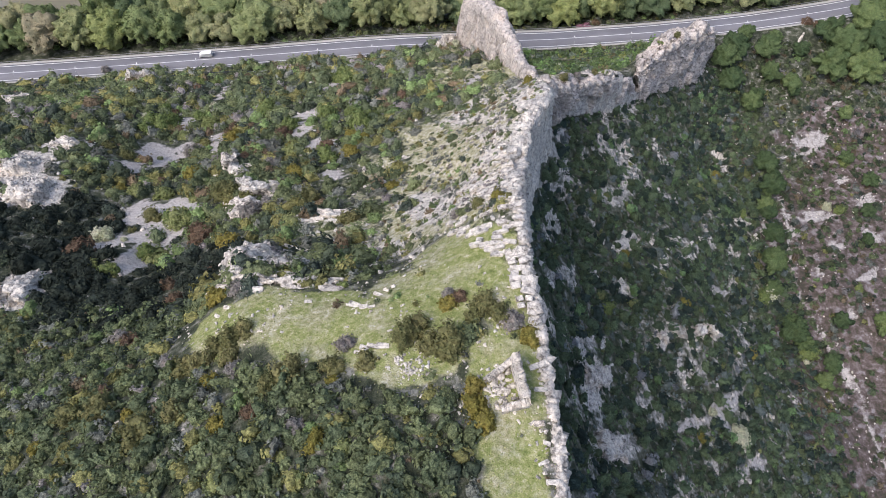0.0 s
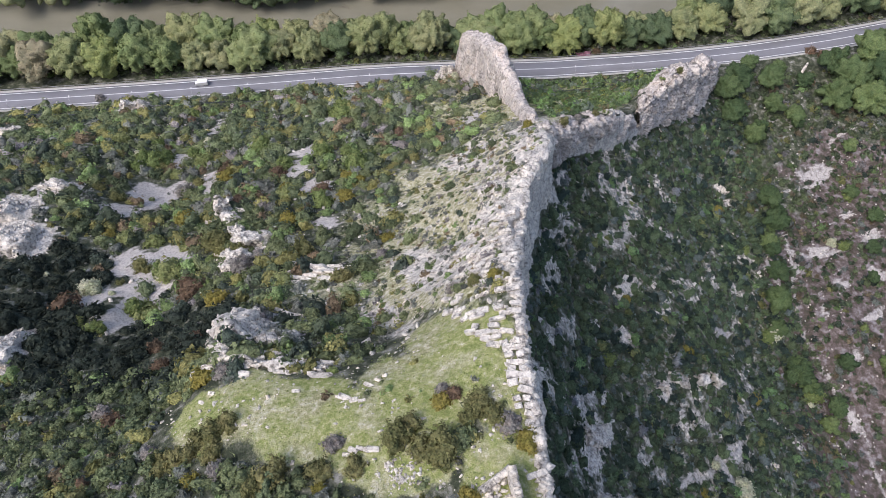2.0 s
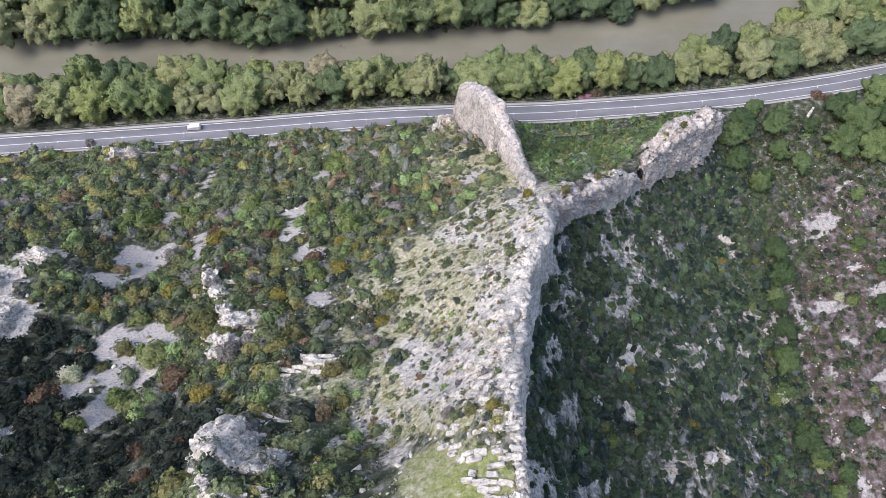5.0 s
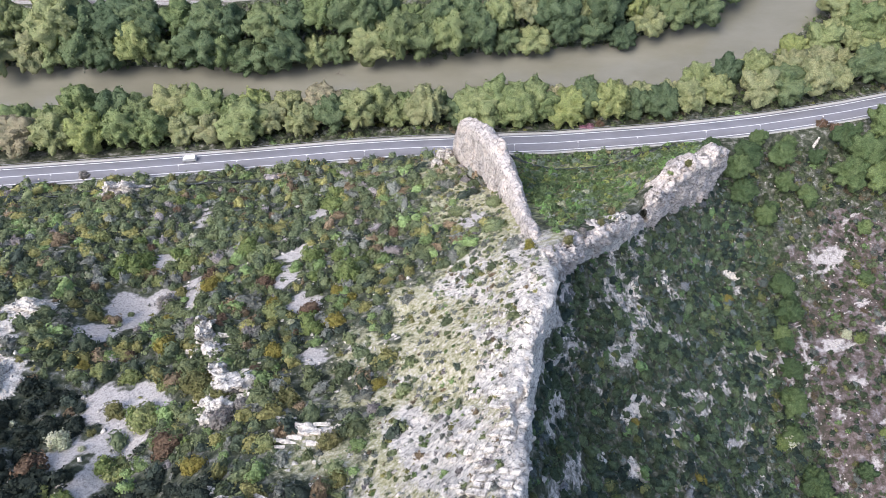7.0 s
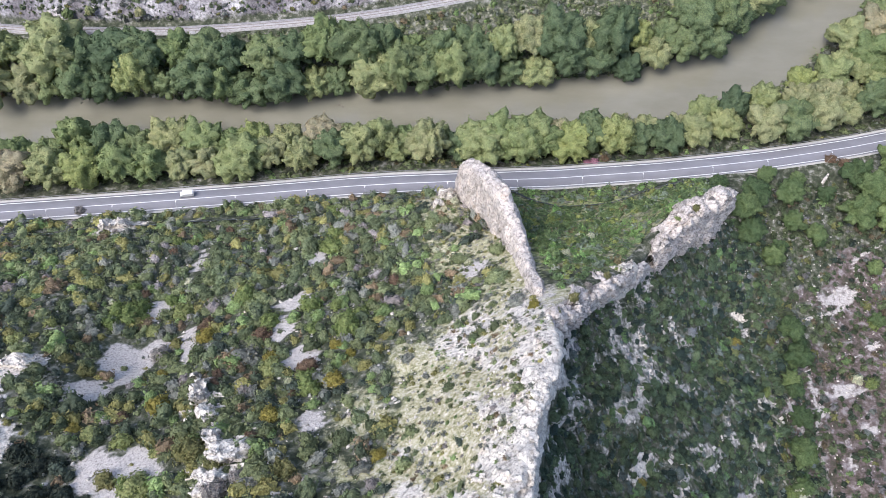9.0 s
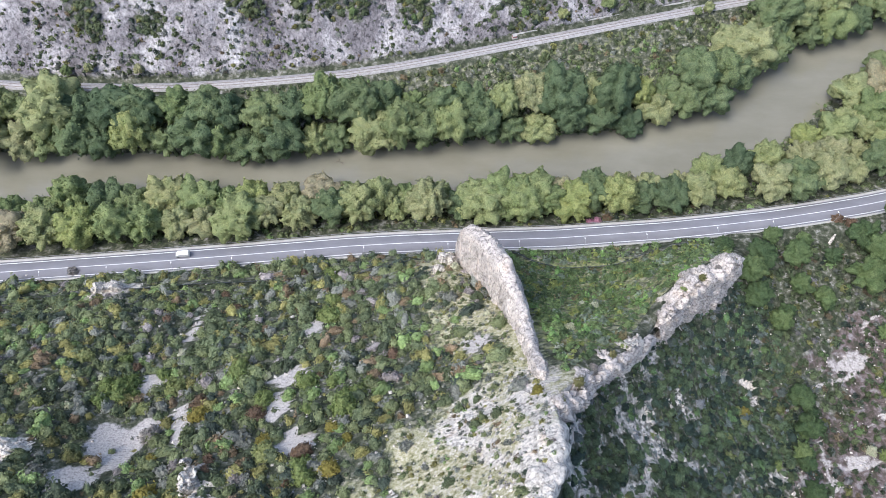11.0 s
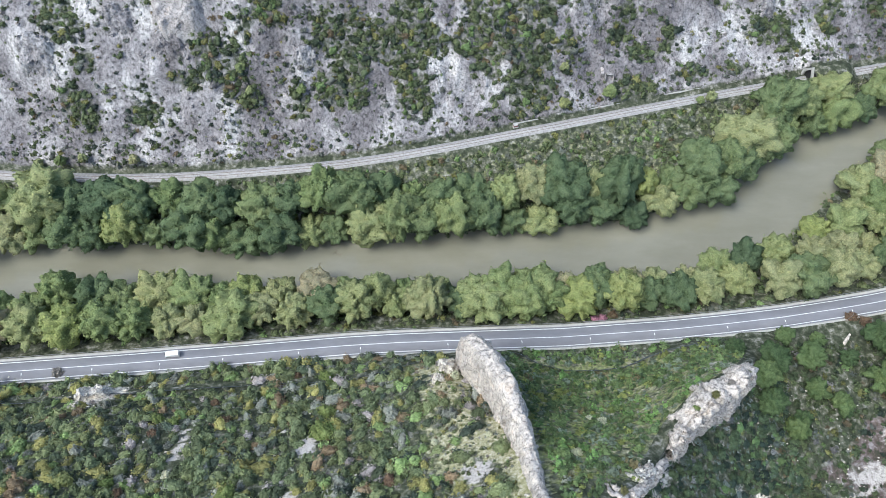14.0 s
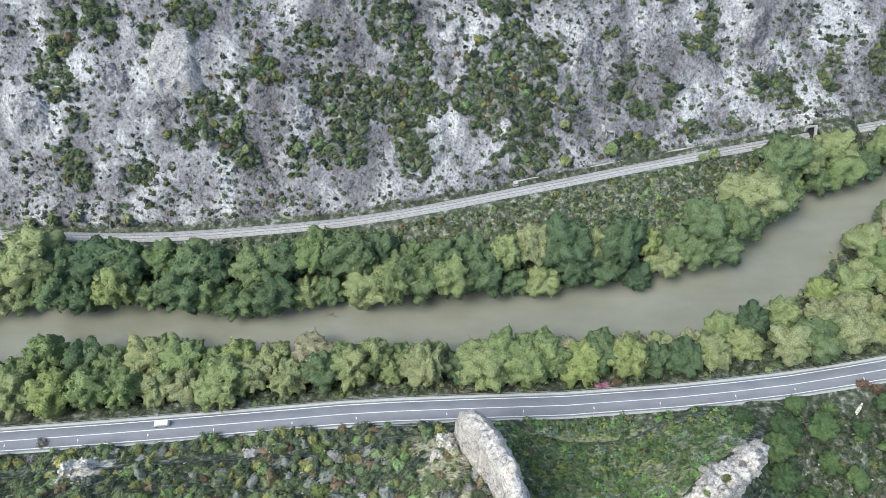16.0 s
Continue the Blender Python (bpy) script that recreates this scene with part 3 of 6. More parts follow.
def steepness(x, y):
    return np.hypot(land(x + 0.7, y) - land(x - 0.7, y), land(x, y + 0.7) - land(x, y - 0.7)) / 1.4


def surface(x, y):
    """The ground with its humps and ledges, and its cover."""
    x, y = np.asarray(x, float), np.asarray(y, float)
    xc, yc = np.clip(x, -420, 420), np.clip(y, -160, 560)
    z, steep = land(xc, yc), steepness(xc, yc)
    sc, gr, ro, ea, st = covers(x, y, z, steep)
    away = smooth(6, 9, np.abs(y - along(ROAD, x, 1))) * smooth(5, 8, np.abs(y - along(TRACK, x, 1)))
    far = smooth(8, 26, y - along(TRACK, x, 1))
    rough = (vnoise(x, y, 3.2, 1, 3) - 0.5) * (0.8 + 2.6 * ro * (1 - 0.5 * gr)) * (1 - 0.6 * sc * (1 - far))
    rough = rough + far * ((vnoise(x + 0.25 * y, y, 26, 4, 4) - 0.5) * 10 + (vnoise(x, y, 7, 5, 3) - 0.5) * 3 - np.abs(vnoise(x + 0.4 * y, y, 11, 2, 3) - 0.5) * 9 + (vnoise(x, y, 3.4, 1, 2) - 0.5) * 2.2)
    return z + rough * away, steep, (sc, gr, ro, ea, st)


# ---- ground ----
def ground():
    s = np.r_[[-2500, -1200, -600], np.arange(-430, -280, 6), np.arange(-280, -140, 3.0), np.arange(-140, -24, 1.9), np.arange(-24, -4, 1.1), np.arange(-4, 10, 0.55), np.arange(10, 34, 1.1), np.arange(34, 172, 1.9), np.arange(172, 280, 3.0), np.arange(280, 430, 6), [600, 1200, 2500]]
    ys = np.r_[[-2500, -1000, -400], np.arange(-160, -10, 6), np.arange(-10, 205, 1.5), np.arange(205, 300, 2.2), np.arange(300, 420, 2.0), np.arange(420, 560, 8), [700, 1200, 2500]]
    base = crest_x(np.clip(ys, -160, 215)) * (1 - smooth(205, 290, ys))
    x, y = s[None, :] + np.where(np.abs(s) > 500, 0, 1)[None, :] * base[:, None], np.repeat(ys[:, None], len(s), 1)
    z, steep, (sc, gr, ro, ea, st) = surface(x, y)
    cliff = smooth(1.6, 3.5, steep) * (y < 196)
    x = x + cliff * ((vnoise(y, z, 7, 2, 4) - 0.5) * 5 + (vnoise(y, z, 2.0, 4, 2) - 0.5) * 1.6)
    h, w = z.shape
    i = np.arange(h * w).reshape(h, w)
    faces = np.stack([i[:-1, :-1], i[:-1, 1:], i[1:, 1:], i[1:, :-1]], -1).reshape(-1, 4)
    ob = thing("ground", np.stack([x, y, z], -1).reshape(-1, 3), faces, GROUND, "rocky limestone hillside with scrub soil, grass and bare scree", "hillside", kind="structure", smooth_shade=True)
    col = ob.data.color_attributes.new("cover", "FLOAT_COLOR", "POINT")
    col.data.foreach_set("color", np.stack([sc, gr, ro, ea], -1).astype(np.float32).ravel())
    beyond = smooth(4, 8, y - along(TRACK, x, 1)) * np.where(patches(x, y, GROVES, 0.5) > 0, 0.45, 1.0)
    ob.data.attributes.new("straw", "FLOAT", "POINT").data.foreach_set("value", st.astype(np.float32).ravel())
    ob.data.attributes.new("beyond", "FLOAT", "POINT").data.foreach_set("value", beyond.astype(np.float32).ravel())
    return ob


ground()


def ribbon(line, off_a, off_b, lift, x0=-400, x1=400, step=4.0):
    """A strip between two offsets from a line, laid over the land."""
    xs = np.arange(x0, x1 + step, step)
    ys = along(line, xs, 1)
    dy = np.gradient(ys, xs)
    nrm = np.stack([-dy, np.ones_like(dy)], -1) / np.hypot(1, dy)[:, None]
    zs = np.full(len(xs), line[0, 2]) + lift
    a, b = np.c_[xs, ys] + nrm * off_a, np.c_[xs, ys] + nrm * off_b
    v = np.concatenate([np.c_[a, zs], np.c_[b, zs]])
    k = len(xs)
    f = np.stack([np.arange(k - 1), np.arange(1, k), np.arange(k + 1, 2 * k), np.arange(k, 2 * k - 1)], -1)
    return v, f


def slab_ribbon(line, off_a, off_b, low, top, **kw):
    """The same strip with depth."""
    va, f = ribbon(line, off_a, off_b, top, **kw)
    vb, _ = ribbon(line, off_a, off_b, low, **kw)
    n, k = len(va), len(va) // 2
    i = np.arange(k - 1)
    sides = np.concatenate([np.stack([i + n, i + n + 1, i + 1, i], -1), np.stack([i + k, i + k + 1, i + k + 1 + n, i + k + n], -1)])
    return np.concatenate([va, vb]), np.concatenate([f, sides])


v, f = slab_ribbon(ROAD, -5.2, 5.2, -0.6, 0.12)
road = thing("road", v, f, ASPHALT, "two-lane grey asphalt road with white lines", "road", kind="structure")
for name, off, wide in (("edge_line", -3.95, 0.3), ("edge_line", 3.75, 0.3), ("centre_line", 0.0, 0.26)):
    v, f = ribbon(ROAD, off - wide / 2, off + wide / 2, 0.135)
    part(name, add_mesh(name, v, f, PAINT), road, "worn white painted line")
v, f = slab_ribbon(ROAD, 4.5, 5.7, -0.6, 0.2)
part("gutter", add_mesh("gutter", v, f, CONCRETE), road, "pale concrete gutter strip")
v, f = slab_ribbon(ROAD, -5.6, -4.7, -0.6, 0.17)
part("kerb_strip", add_mesh("kerb_strip", v, f, CONCRETE), road, "pale concrete verge strip")

n = 60
wx = np.linspace(-420, 420, n)
v = np.concatenate([np.c_[wx, along(RIVER_NEAR, wx, 1) - 8, np.full(n, WATER)], np.c_[wx, along(RIVER_FAR, wx, 1) + 8, np.full(n, WATER)]])
i = np.arange(n - 1)
thing("water", v, np.stack([i, i + 1, i + n + 1, i + n], -1), WATERY, "still muddy grey-green river water", "river", kind="structure")
v, f = slab_ribbon(TRACK, -2.5, 2.4, -1.2, 0.25)
railway = thing("railway", v, f, BALLAST, "single railway line on pale stone ballast", "railway", kind="structure")
for off in (-0.75, 0.75):
    v, f = slab_ribbon(TRACK, off - 0.06, off + 0.06, 0.25, 0.5)
    part("rail", add_mesh("rail", v, f, plain_material("rusty_rail", (0.16, 0.12, 0.1), (0.3, 0.25, 0.22), 1.0, 0.6, 0.5)), railway, "rusty steel rail")


# ---- rock ribs and crags ----
_t = (1 + 5 ** 0.5) / 2
ICO_V = np.array([(-1, _t, 0), (1, _t, 0), (-1, -_t, 0), (1, -_t, 0), (0, -1, _t), (0, 1, _t), (0, -1, -_t), (0, 1, -_t), (_t, 0, -1), (_t, 0, 1), (-_t, 0, -1), (-_t, 0, 1)]) / math.hypot(1, _t)
ICO_F = np.array([(0, 11, 5), (0, 5, 1), (0, 1, 7), (0, 7, 10), (0, 10, 11), (1, 5, 9), (5, 11, 4), (11, 10, 2), (10, 7, 6), (7, 1, 8), (3, 9, 4), (3, 4, 2), (3, 2, 6), (3, 6, 8), (3, 8, 9), (4, 9, 5), (2, 4, 11), (6, 2, 10), (8, 6, 7), (9, 8, 1)])


def grid_faces(h, w):
    i = np.arange(h * w).reshape(h, w)
    return np.stack([i[:-1, :-1], i[:-1, 1:], i[1:, 1:], i[1:, :-1]], -1).reshape(-1, 4)


def shake(p, amount, scale, seed):
    """Rough rock relief on points, in all directions."""
    q = p / scale
    a = np.stack([vnoise(q[:, 1] + q[:, 2] * 0.7, q[:, 2] - q[:, 0] * 0.6, 1.0, seed, 4), vnoise(q[:, 0] + q[:, 2] * 0.8, q[:, 2] + q[:, 1] * 0.5, 1.0, seed + 1, 4), vnoise(q[:, 0], q[:, 1] + 0.9 * q[:, 2], 1.0, seed + 2, 4)], -1) - 0.5
    return p + a * 2 * amount


CUBE_V = np.array([(i, j, k) for k in (-1, 1) for j in (-1, 1) for i in (-1, 1)], float) * 0.6
CUBE_F = np.array([(0, 2, 3), (0, 3, 1), (4, 5, 7), (4, 7, 6), (0, 1, 5), (0, 5, 4), (2, 6, 7), (2, 7, 3), (0, 4, 6), (0, 6, 2), (1, 3, 7), (1, 7, 5)])


def rubble(rng, places, size, flat=0.6):
    """Angular blocks of uneven shape at the places."""
    n = len(places)
    v = CUBE_V[None] * rng.uniform(0.55, 1.3, (n, 8, 3)) * (np.asarray(size)[:, None] * np.stack([rng.uniform(0.9, 1.7, n), rng.uniform(0.7, 1.1, n), rng.uniform(0.7, 1.2, n) * flat], -1))[:, None, :]
    a, t = rng.uniform(0, 6.28, (n, 1)), rng.normal(0, 0.25, (n, 1))
    y, z = v[..., 1] * np.cos(t) - v[..., 2] * np.sin(t), v[..., 1] * np.sin(t) + v[..., 2] * np.cos(t)
    x = v[..., 0]
    p = np.stack([x * np.cos(a) - y * np.sin(a), x * np.sin(a) + y * np.cos(a), z], -1) + np.asarray(places)[:, None, :]
    return p.reshape(-1, 3), (CUBE_F[None] + (np.arange(n) * 8)[:, None, None]).reshape(-1, 3)


def rib(spine, section, label, seed, step=0.42, relief=1.0, caves=(), ends=(4, 4), jag=1.0, mat=None):
    """A wall of rock along a spine (x, y, z, half width of the top), with a cross-section of (across in half widths, up, out in metres)."""
    sp = np.array(spine, float)
    run = np.r_[0, np.cumsum(np.hypot(*np.diff(sp[:, :2], axis=0).T))]
    t = np.arange(0, run[-1], step)
    c = np.stack([np.interp(t, run, sp[:, k]) for k in range(4)], -1)
    d = np.gradient(np.stack([np.interp(t, run, np.convolve(np.r_[sp[0, k], sp[:, k], sp[-1, k]], (0.2, 0.6, 0.2), "valid")) for k in (0, 1)], -1), axis=0)
    d /= np.linalg.norm(d, axis=1)[:, None]
    side = np.stack([d[:, 1], -d[:, 0]], -1)
    se = np.array(section, float)
    ls = np.r_[0, np.cumsum(np.hypot(se[1:, 0] * 3 + se[1:, 2] - se[:-1, 0] * 3 - se[:-1, 2], np.diff(se[:, 1])))]
    u = np.arange(0, ls[-1], step)
    su = np.stack([np.interp(u, ls, se[:, k]) for k in range(3)], -1)
    taper = np.minimum(np.clip(t / ends[0], 0.3, 1), np.clip((run[-1] - t) / ends[1], 0.3, 1))
    w = c[:, 3] * taper
    tooth = jag * ((vnoise(t + seed * 50, 0 * t, 7, seed % 4, 3) - 0.5) * 5 + (vnoise(t, 0 * t + 9, 2.2, seed % 3, 2) - 0.5) * 2.4)
    across = su[None, :, 0] * w[:, None] + su[None, :, 2]
    p = np.zeros((len(t), len(u), 3))
    p[:, :, 0] = c[:, None, 0] + side[:, None, 0] * across
    p[:, :, 1] = c[:, None, 1] + side[:, None, 1] * across
    p[:, :, 2] = c[:, None, 2] + su[None, :, 1] + (tooth - (1 - taper) * 5)[:, None] * smooth(-9, 0, su[None, :, 1])
    q = craggy(p, seed, relief, caves)
    ob = thing("rock_rib", q, grid_faces(len(t), len(u)), mat or RIB_ROCK, label, "rock outcrop")
    rng = np.random.RandomState(seed)
    n = int(len(q) * 0.003)
    pick = rng.choice(len(q), n)
    rv, rf = rubble(rng, q[pick] - (0, 0, 0.15), rng.uniform(0.3, 1.0, n) ** 2 * 0.9 + 0.15, 0.8)
    part("broken_rock", add_mesh("broken_rock", rv, rf, mat or RIB_ROCK), ob, "jagged knobs of weathered limestone")["kind"] = "stuff"
    return ob


SHEER = [(-1.0, -36, -4.5), (-1.0, -18, -2), (-1.0, -6, -0.6), (-0.8, -0.6, 0), (0.1, 0.4, 0), (0.7, -0.6, 0), (1.0, -2.6, 0.4), (1.1, -7, 1.5), (1.2, -15, 3)]
FIN = [(-1.1, -24, -2.5), (-1.05, -8, -0.8), (-0.9, -2.4, 0), (-0.5, 0, 0), (0.2, 0.4, 0), (0.8, -0.3, 0), (1.0, -2.5, 0.2), (1.05, -10, 0.9), (1.1, -26, 2.4)]
HEAD = [(-1.4, -9, -1), (-1.0, -2.2, 0), (-0.4, -0.2, 0), (0.5, 0.3, 0), (1.0, -0.5, 0), (1.05, -5, 0.2), (1.05, -13, 0.4), (1.05, -22, 0.6), (1.1, -36, 2.4)]
EDGE = [(-1.7, -4.0, 0), (-1.0, -1.5, 0), (-0.4, -0.3, 0), (0.5, 0.3, 0), (0.95, -0.3, 0), (1.0, -5, 0.3), (1.0, -18, 1.6), (1.0, -40, 5)]
rib([(7.5, 192, 43, 2.4), (10.8, 187.5, 53, 3.3), (15.6, 178.5, 62, 3.6), (20.6, 168, 68.5, 3.3), (24.4, 155, 71.5, 2.7), (26.4, 143, 76, 2.2), (27.5, 131, 87, 2.0), (28.6, 121, 98, 2.4)], FIN, "pale grey limestone rib standing like a wall above scrub", 0, relief=0.34, jag=0.6)
rib([(113, 181, 38, 2.2), (108, 178, 45.5, 3.0), (100.5, 173, 51.5, 3.4), (92, 167.5, 56, 3.4), (84, 162, 58.5, 3.2), (77.5, 155.5, 59.5, 2.8), (72, 148.5, 58, 2.4)], SHEER, "grey limestone tower wall with a ragged top", 1, relief=1.0, jag=1.9)
rib([(27.5, 111, 108, 2.4), (33, 116.5, 101, 2.6), (41.5, 125.5, 89.5, 2.6), (49.5, 131.5, 82, 2.8), (57, 137, 74.5, 2.8), (62, 141.5, 67, 2.4), (67.5, 145.6, 59, 2.2), (72.5, 149.5, 54, 2.0)], HEAD, "grey limestone cliff head with caves and hollows", 2, relief=1.15, caves=[(48, 127, 69.5, 3.4, 6.0), (41, 121, 73, 2.8, 5.0), (36.5, 116.5, 86, 2.2, 3.0), (55, 132, 66, 2.4, 3.5)])
rib([(11.2, 46, 169.6, 1.1), (13.6, 57, 158.8, 1.5), (16.9, 69, 143.0, 1.8), (18.1, 77.4, 136.8, 1.9), (20.1, 84.4, 131.6, 2.0), (23.4, 94, 124.5, 2.3), (26.4, 101.5, 118.8, 2.8), (27.6, 107, 112.5, 2.8)], EDGE, "white limestone crest above a sheer cliff", 3, relief=0.5, ends=(6, 3), jag=0.4, mat=ROCK)


def crag(x, y, lx, ly, high, turn, label, seed, lift=0.0, mat=None):
    """A stepped boulder of bedded limestone."""
    n = 30
    a, b = np.meshgrid(np.linspace(-1.25, 1.25, n), np.linspace(-1.25, 1.25, n), indexing="ij")
    r = np.maximum(np.abs(a), np.abs(b)) * 0.6 + np.hypot(a, b) * 0.4
    h = 1 - smooth(0.55, 1.12, r + (vnoise(a * 9 + seed * 5, b * 9, 4, seed % 6, 3) - 0.5) * 0.7)
    h = h * (0.7 + 0.6 * vnoise(a * 8, b * 8 + seed * 3, 5, (seed + 2) % 6, 2))
    h = 0.45 * h + 0.55 * (np.floor(h * 5) + smooth(0.6, 1.0, h * 5 - np.floor(h * 5))) / 5
    c, s = math.cos(radians(turn)), math.sin(radians(turn))
    px, py = x + a * lx * c - b * ly * s, y + a * lx * s + b * ly * c
    pz = surface(px, py)[0] - 0.9 + h * (high + 0.7) + lift
    q = craggy(np.stack([px, py, pz], -1), seed, 0.42)
    rng = np.random.RandomState(seed)
    pick = rng.choice(np.nonzero((h > 0.12).ravel())[0], 90)
    rv, rf = rubble(rng, q[pick] - (0, 0, 0.1), (rng.uniform(0.3, 1.0, 90) ** 2 * 0.16 + 0.04) * min(lx, ly, 5), 0.45)
    g = grid_faces(n, n)
    tri = np.concatenate([g[:, [0, 1, 2]], g[:, [0, 2, 3]], rf + len(q)])
    return thing("crag", np.concatenate([q, rv]), tri, mat or ROCK, label, "rock outcrop", "crags on the hillside")


PALE = "pale bedded limestone crag among scrub"
for k, (x, y, lx, ly, h, turn) in enumerate([(-69.5, 103, 1.6, 1.6, 4, 0), (-65, 97.5, 3.2, 4.5, 6, 20), (-60, 91, 3, 4, 5, 40), (-56, 84, 2.6, 4, 4.5, 35), (-51, 80, 7, 3.5, 4, 10), (-53, 73, 4, 4, 3, 0), (-30, 68, 8, 2, 2, -8),
                                       (-40.5, 47.5, 7.5, 5, 6, -10), (-33.5, 43.5, 9, 3.4, 4, -12), (-30, 37, 10, 2.2, 2.4, -8), (-38.5, 38.5, 4, 2.2, 2.5, 10), (-21, 35, 4, 1.2, 1.5, -8),
                                       (-116, 81, 6.5, 6, 4, 0), (-126, 93, 5, 5, 4, 30)] + [(-119, 106.5, 6, 3, 3, -10), (-135, 178, 6, 4, 5, 20), (-138, 171, 2, 2, 2, 0), (-172, 153, 7, 4, 3, 0), (-97, 46, 3, 6, 3.5, 10),
                                       (66, 46, 2.6, 1.6, 2.5, 10), (72.5, 48, 3.5, 1.8, 3.5, -10), (80, 49.5, 3.5, 1.8, 4.5, 15), (86.5, 50, 3.6, 2.2, 5, -12), (40, 30, 5, 4, 4, 0), (41, 12, 6, 4, 5, 0), (3, 185, 4, 4, 6, 0), (-0.5, 178, 2.5, 2.5, 3, 0), (60, 138, 6, 4, 3, 30)]):
    crag(x, y, lx, ly, h, turn, PALE, k)
for k, (x, y, lx, ly, h, turn) in enumerate([(-122, 349, 12, 12, 7, 10), (-128, 338, 8, 6, 4, -20), (-188, 330, 9, 7, 5, 0), (157, 390, 8, 8, 5, 0), (165, 378, 6, 5, 4, 20), (-150, 345, 7, 5, 3, 0), (72, 378, 8, 6, 4, 0), (-65, 338, 6, 4, 3, 10), (60, 345, 5, 3, 3, 0)]):
    crag(x, y, lx, ly, h, turn, "lilac-grey limestone bluff on the dry far slope" if k else "large pale limestone dome on the dry far slope", k + 40, mat=FAR_ROCK if k else DOME_ROCK)
# ---- scrub ----
def leaf_cards(rng, centres, normals, size, spread=0.75):
    """Small bent rhombs, two triangles each, at places on a crown."""
    n = len(centres)
    nr = normals + rng.normal(0, spread, (n, 3))
    nr /= np.linalg.norm(nr, axis=1)[:, None]
    ref = rng.normal(0, 1, (n, 3))
    u = np.cross(nr, ref)
    u /= np.linalg.norm(u, axis=1)[:, None] + 1e-6
    w = np.cross(nr, u)
    s = size * rng.uniform(0.6, 1.4, (n, 1))
    v = np.stack([centres - u * s, centres - w * s * 0.75 + nr * s * 0.3, centres + u * s, centres + w * s * 0.75 + nr * s * 0.3], 1).reshape(-1, 3)
    i = np.arange(n)[:, None] * 4
    return v, np.concatenate([i + (0, 1, 2), i + (0, 2, 3)])


def geodesic(n):
    """Unit sphere of the icosahedron's faces cut n times."""
    V, F, k = [], [], 0
    for a, b, c in ICO_V[ICO_F]:
        ids = {}
        for i in range(n + 1):
            for j in range(n + 1 - i):
                p = a + (b - a) * i / n + (c - a) * j / n
                ids[i, j] = k
                V.append(p / np.linalg.norm(p))
                k += 1
        for i in range(n):
            for j in range(n - i):
                F.append((ids[i, j], ids[i + 1, j], ids[i, j + 1]))
                if i + j < n - 1:
                    F.append((ids[i + 1, j], ids[i + 1, j + 1], ids[i, j + 1]))
    V = np.round(np.array(V), 5)
    u, inv = np.unique(V, axis=0, return_inverse=True)
    return u, inv.ravel()[np.array(F)]


GEO = {n: geodesic(n) for n in (1, 2, 3, 6, 8)}


def blob(seed, n, bumps, width, swell, shape, cards, card, low=-0.25, fine=0, spread=0.75, loose=0.1, core=1.0, lump=0.36):
    """A leafy mass of about unit radius: a dark lumpy core under a coat of small leaf tufts, in bulging masses."""
    rng = np.random.RandomState(seed)
    d, f = GEO[n]
    f = f[d[f].mean(1)[:, 2] > low - 0.08]
    used, f = np.unique(f, return_inverse=True)
    d, f = d[used], f.reshape(-1, 3)
    e = rng.normal(0, 1, (cards, 3))
    e[:, 2] = np.where(e[:, 2] < -0.3, -e[:, 2], e[:, 2])
    e /= np.linalg.norm(e, axis=1)[:, None]
    both = np.concatenate([d, e])
    r = np.ones(len(both)) * 0.66
    for _ in range(5):
        k = rng.normal(0, 1, 3)
        k /= np.linalg.norm(k)
        r = r + shape * rng.uniform(-1, 1) * (both @ k) + shape * rng.uniform(-0.8, 1) * (both @ k) ** 2
    for _ in range(5):
        k = rng.normal(0, 1, 3)
        k[2] = abs(k[2]) - 0.2
        k /= np.linalg.norm(k)
        ang = np.arccos(np.clip(both @ k, -1, 1)) / rng.uniform(0.5, 0.85)
        r = np.maximum(r, r * (1 + lump * np.sqrt(np.maximum(0, 1 - ang * ang)) * rng.uniform(0.4, 1)))
    best = np.zeros(len(both))
    for _ in range(bumps):
        k = rng.normal(0, 1, 3)
        k[2] = abs(k[2]) * 1.1 - 0.35
        k /= np.linalg.norm(k)
        ang = np.arccos(np.clip(both @ k, -1, 1)) / (width * rng.uniform(0.7, 1.3))
        best = np.maximum(best, np.sqrt(np.maximum(0, 1 - ang * ang)) * rng.uniform(0.6, 1.2))
    r = np.maximum(r + swell * (best - 0.4), 0.3)
    curl = np.zeros(len(both))
    for _ in range(fine):
        k = rng.normal(0, 1, 3)
        k[2] = abs(k[2]) * 1.1 - 0.3
        k /= np.linalg.norm(k)
        ang = np.arccos(np.clip(both @ k, -1, 1)) / (0.13 * rng.uniform(0.7, 1.4))
        curl = np.maximum(curl, np.sqrt(np.maximum(0, 1 - ang * ang)) * rng.uniform(0.6, 1.2))
    r = r + 0.14 * (curl - 0.4) * (fine > 0)
    v = d * (core * r[:len(d)] * rng.uniform(0.96 if fine else 0.84, 1.06, len(d)))[:, None]
    lv, lf = leaf_cards(rng, e * (r[len(d):] * rng.uniform(1 - loose, 1 + loose, cards))[:, None], e, card, spread)
    v, f = np.concatenate([v, lv]), np.concatenate([f, lf + len(v)])
    v[:, 2] = np.maximum(v[:, 2], low)
    return v, f


TINTS = np.array([(0.075, 0.095, 0.058), (0.105, 0.13, 0.068), (0.145, 0.17, 0.082), (0.215, 0.21, 0.08), (0.19, 0.148, 0.09), (0.18, 0.19, 0.155), (0.175, 0.24, 0.095), (0.25, 0.23, 0.21), (0.058, 0.075, 0.055)]) * (1.0, 0.99, 1.06)


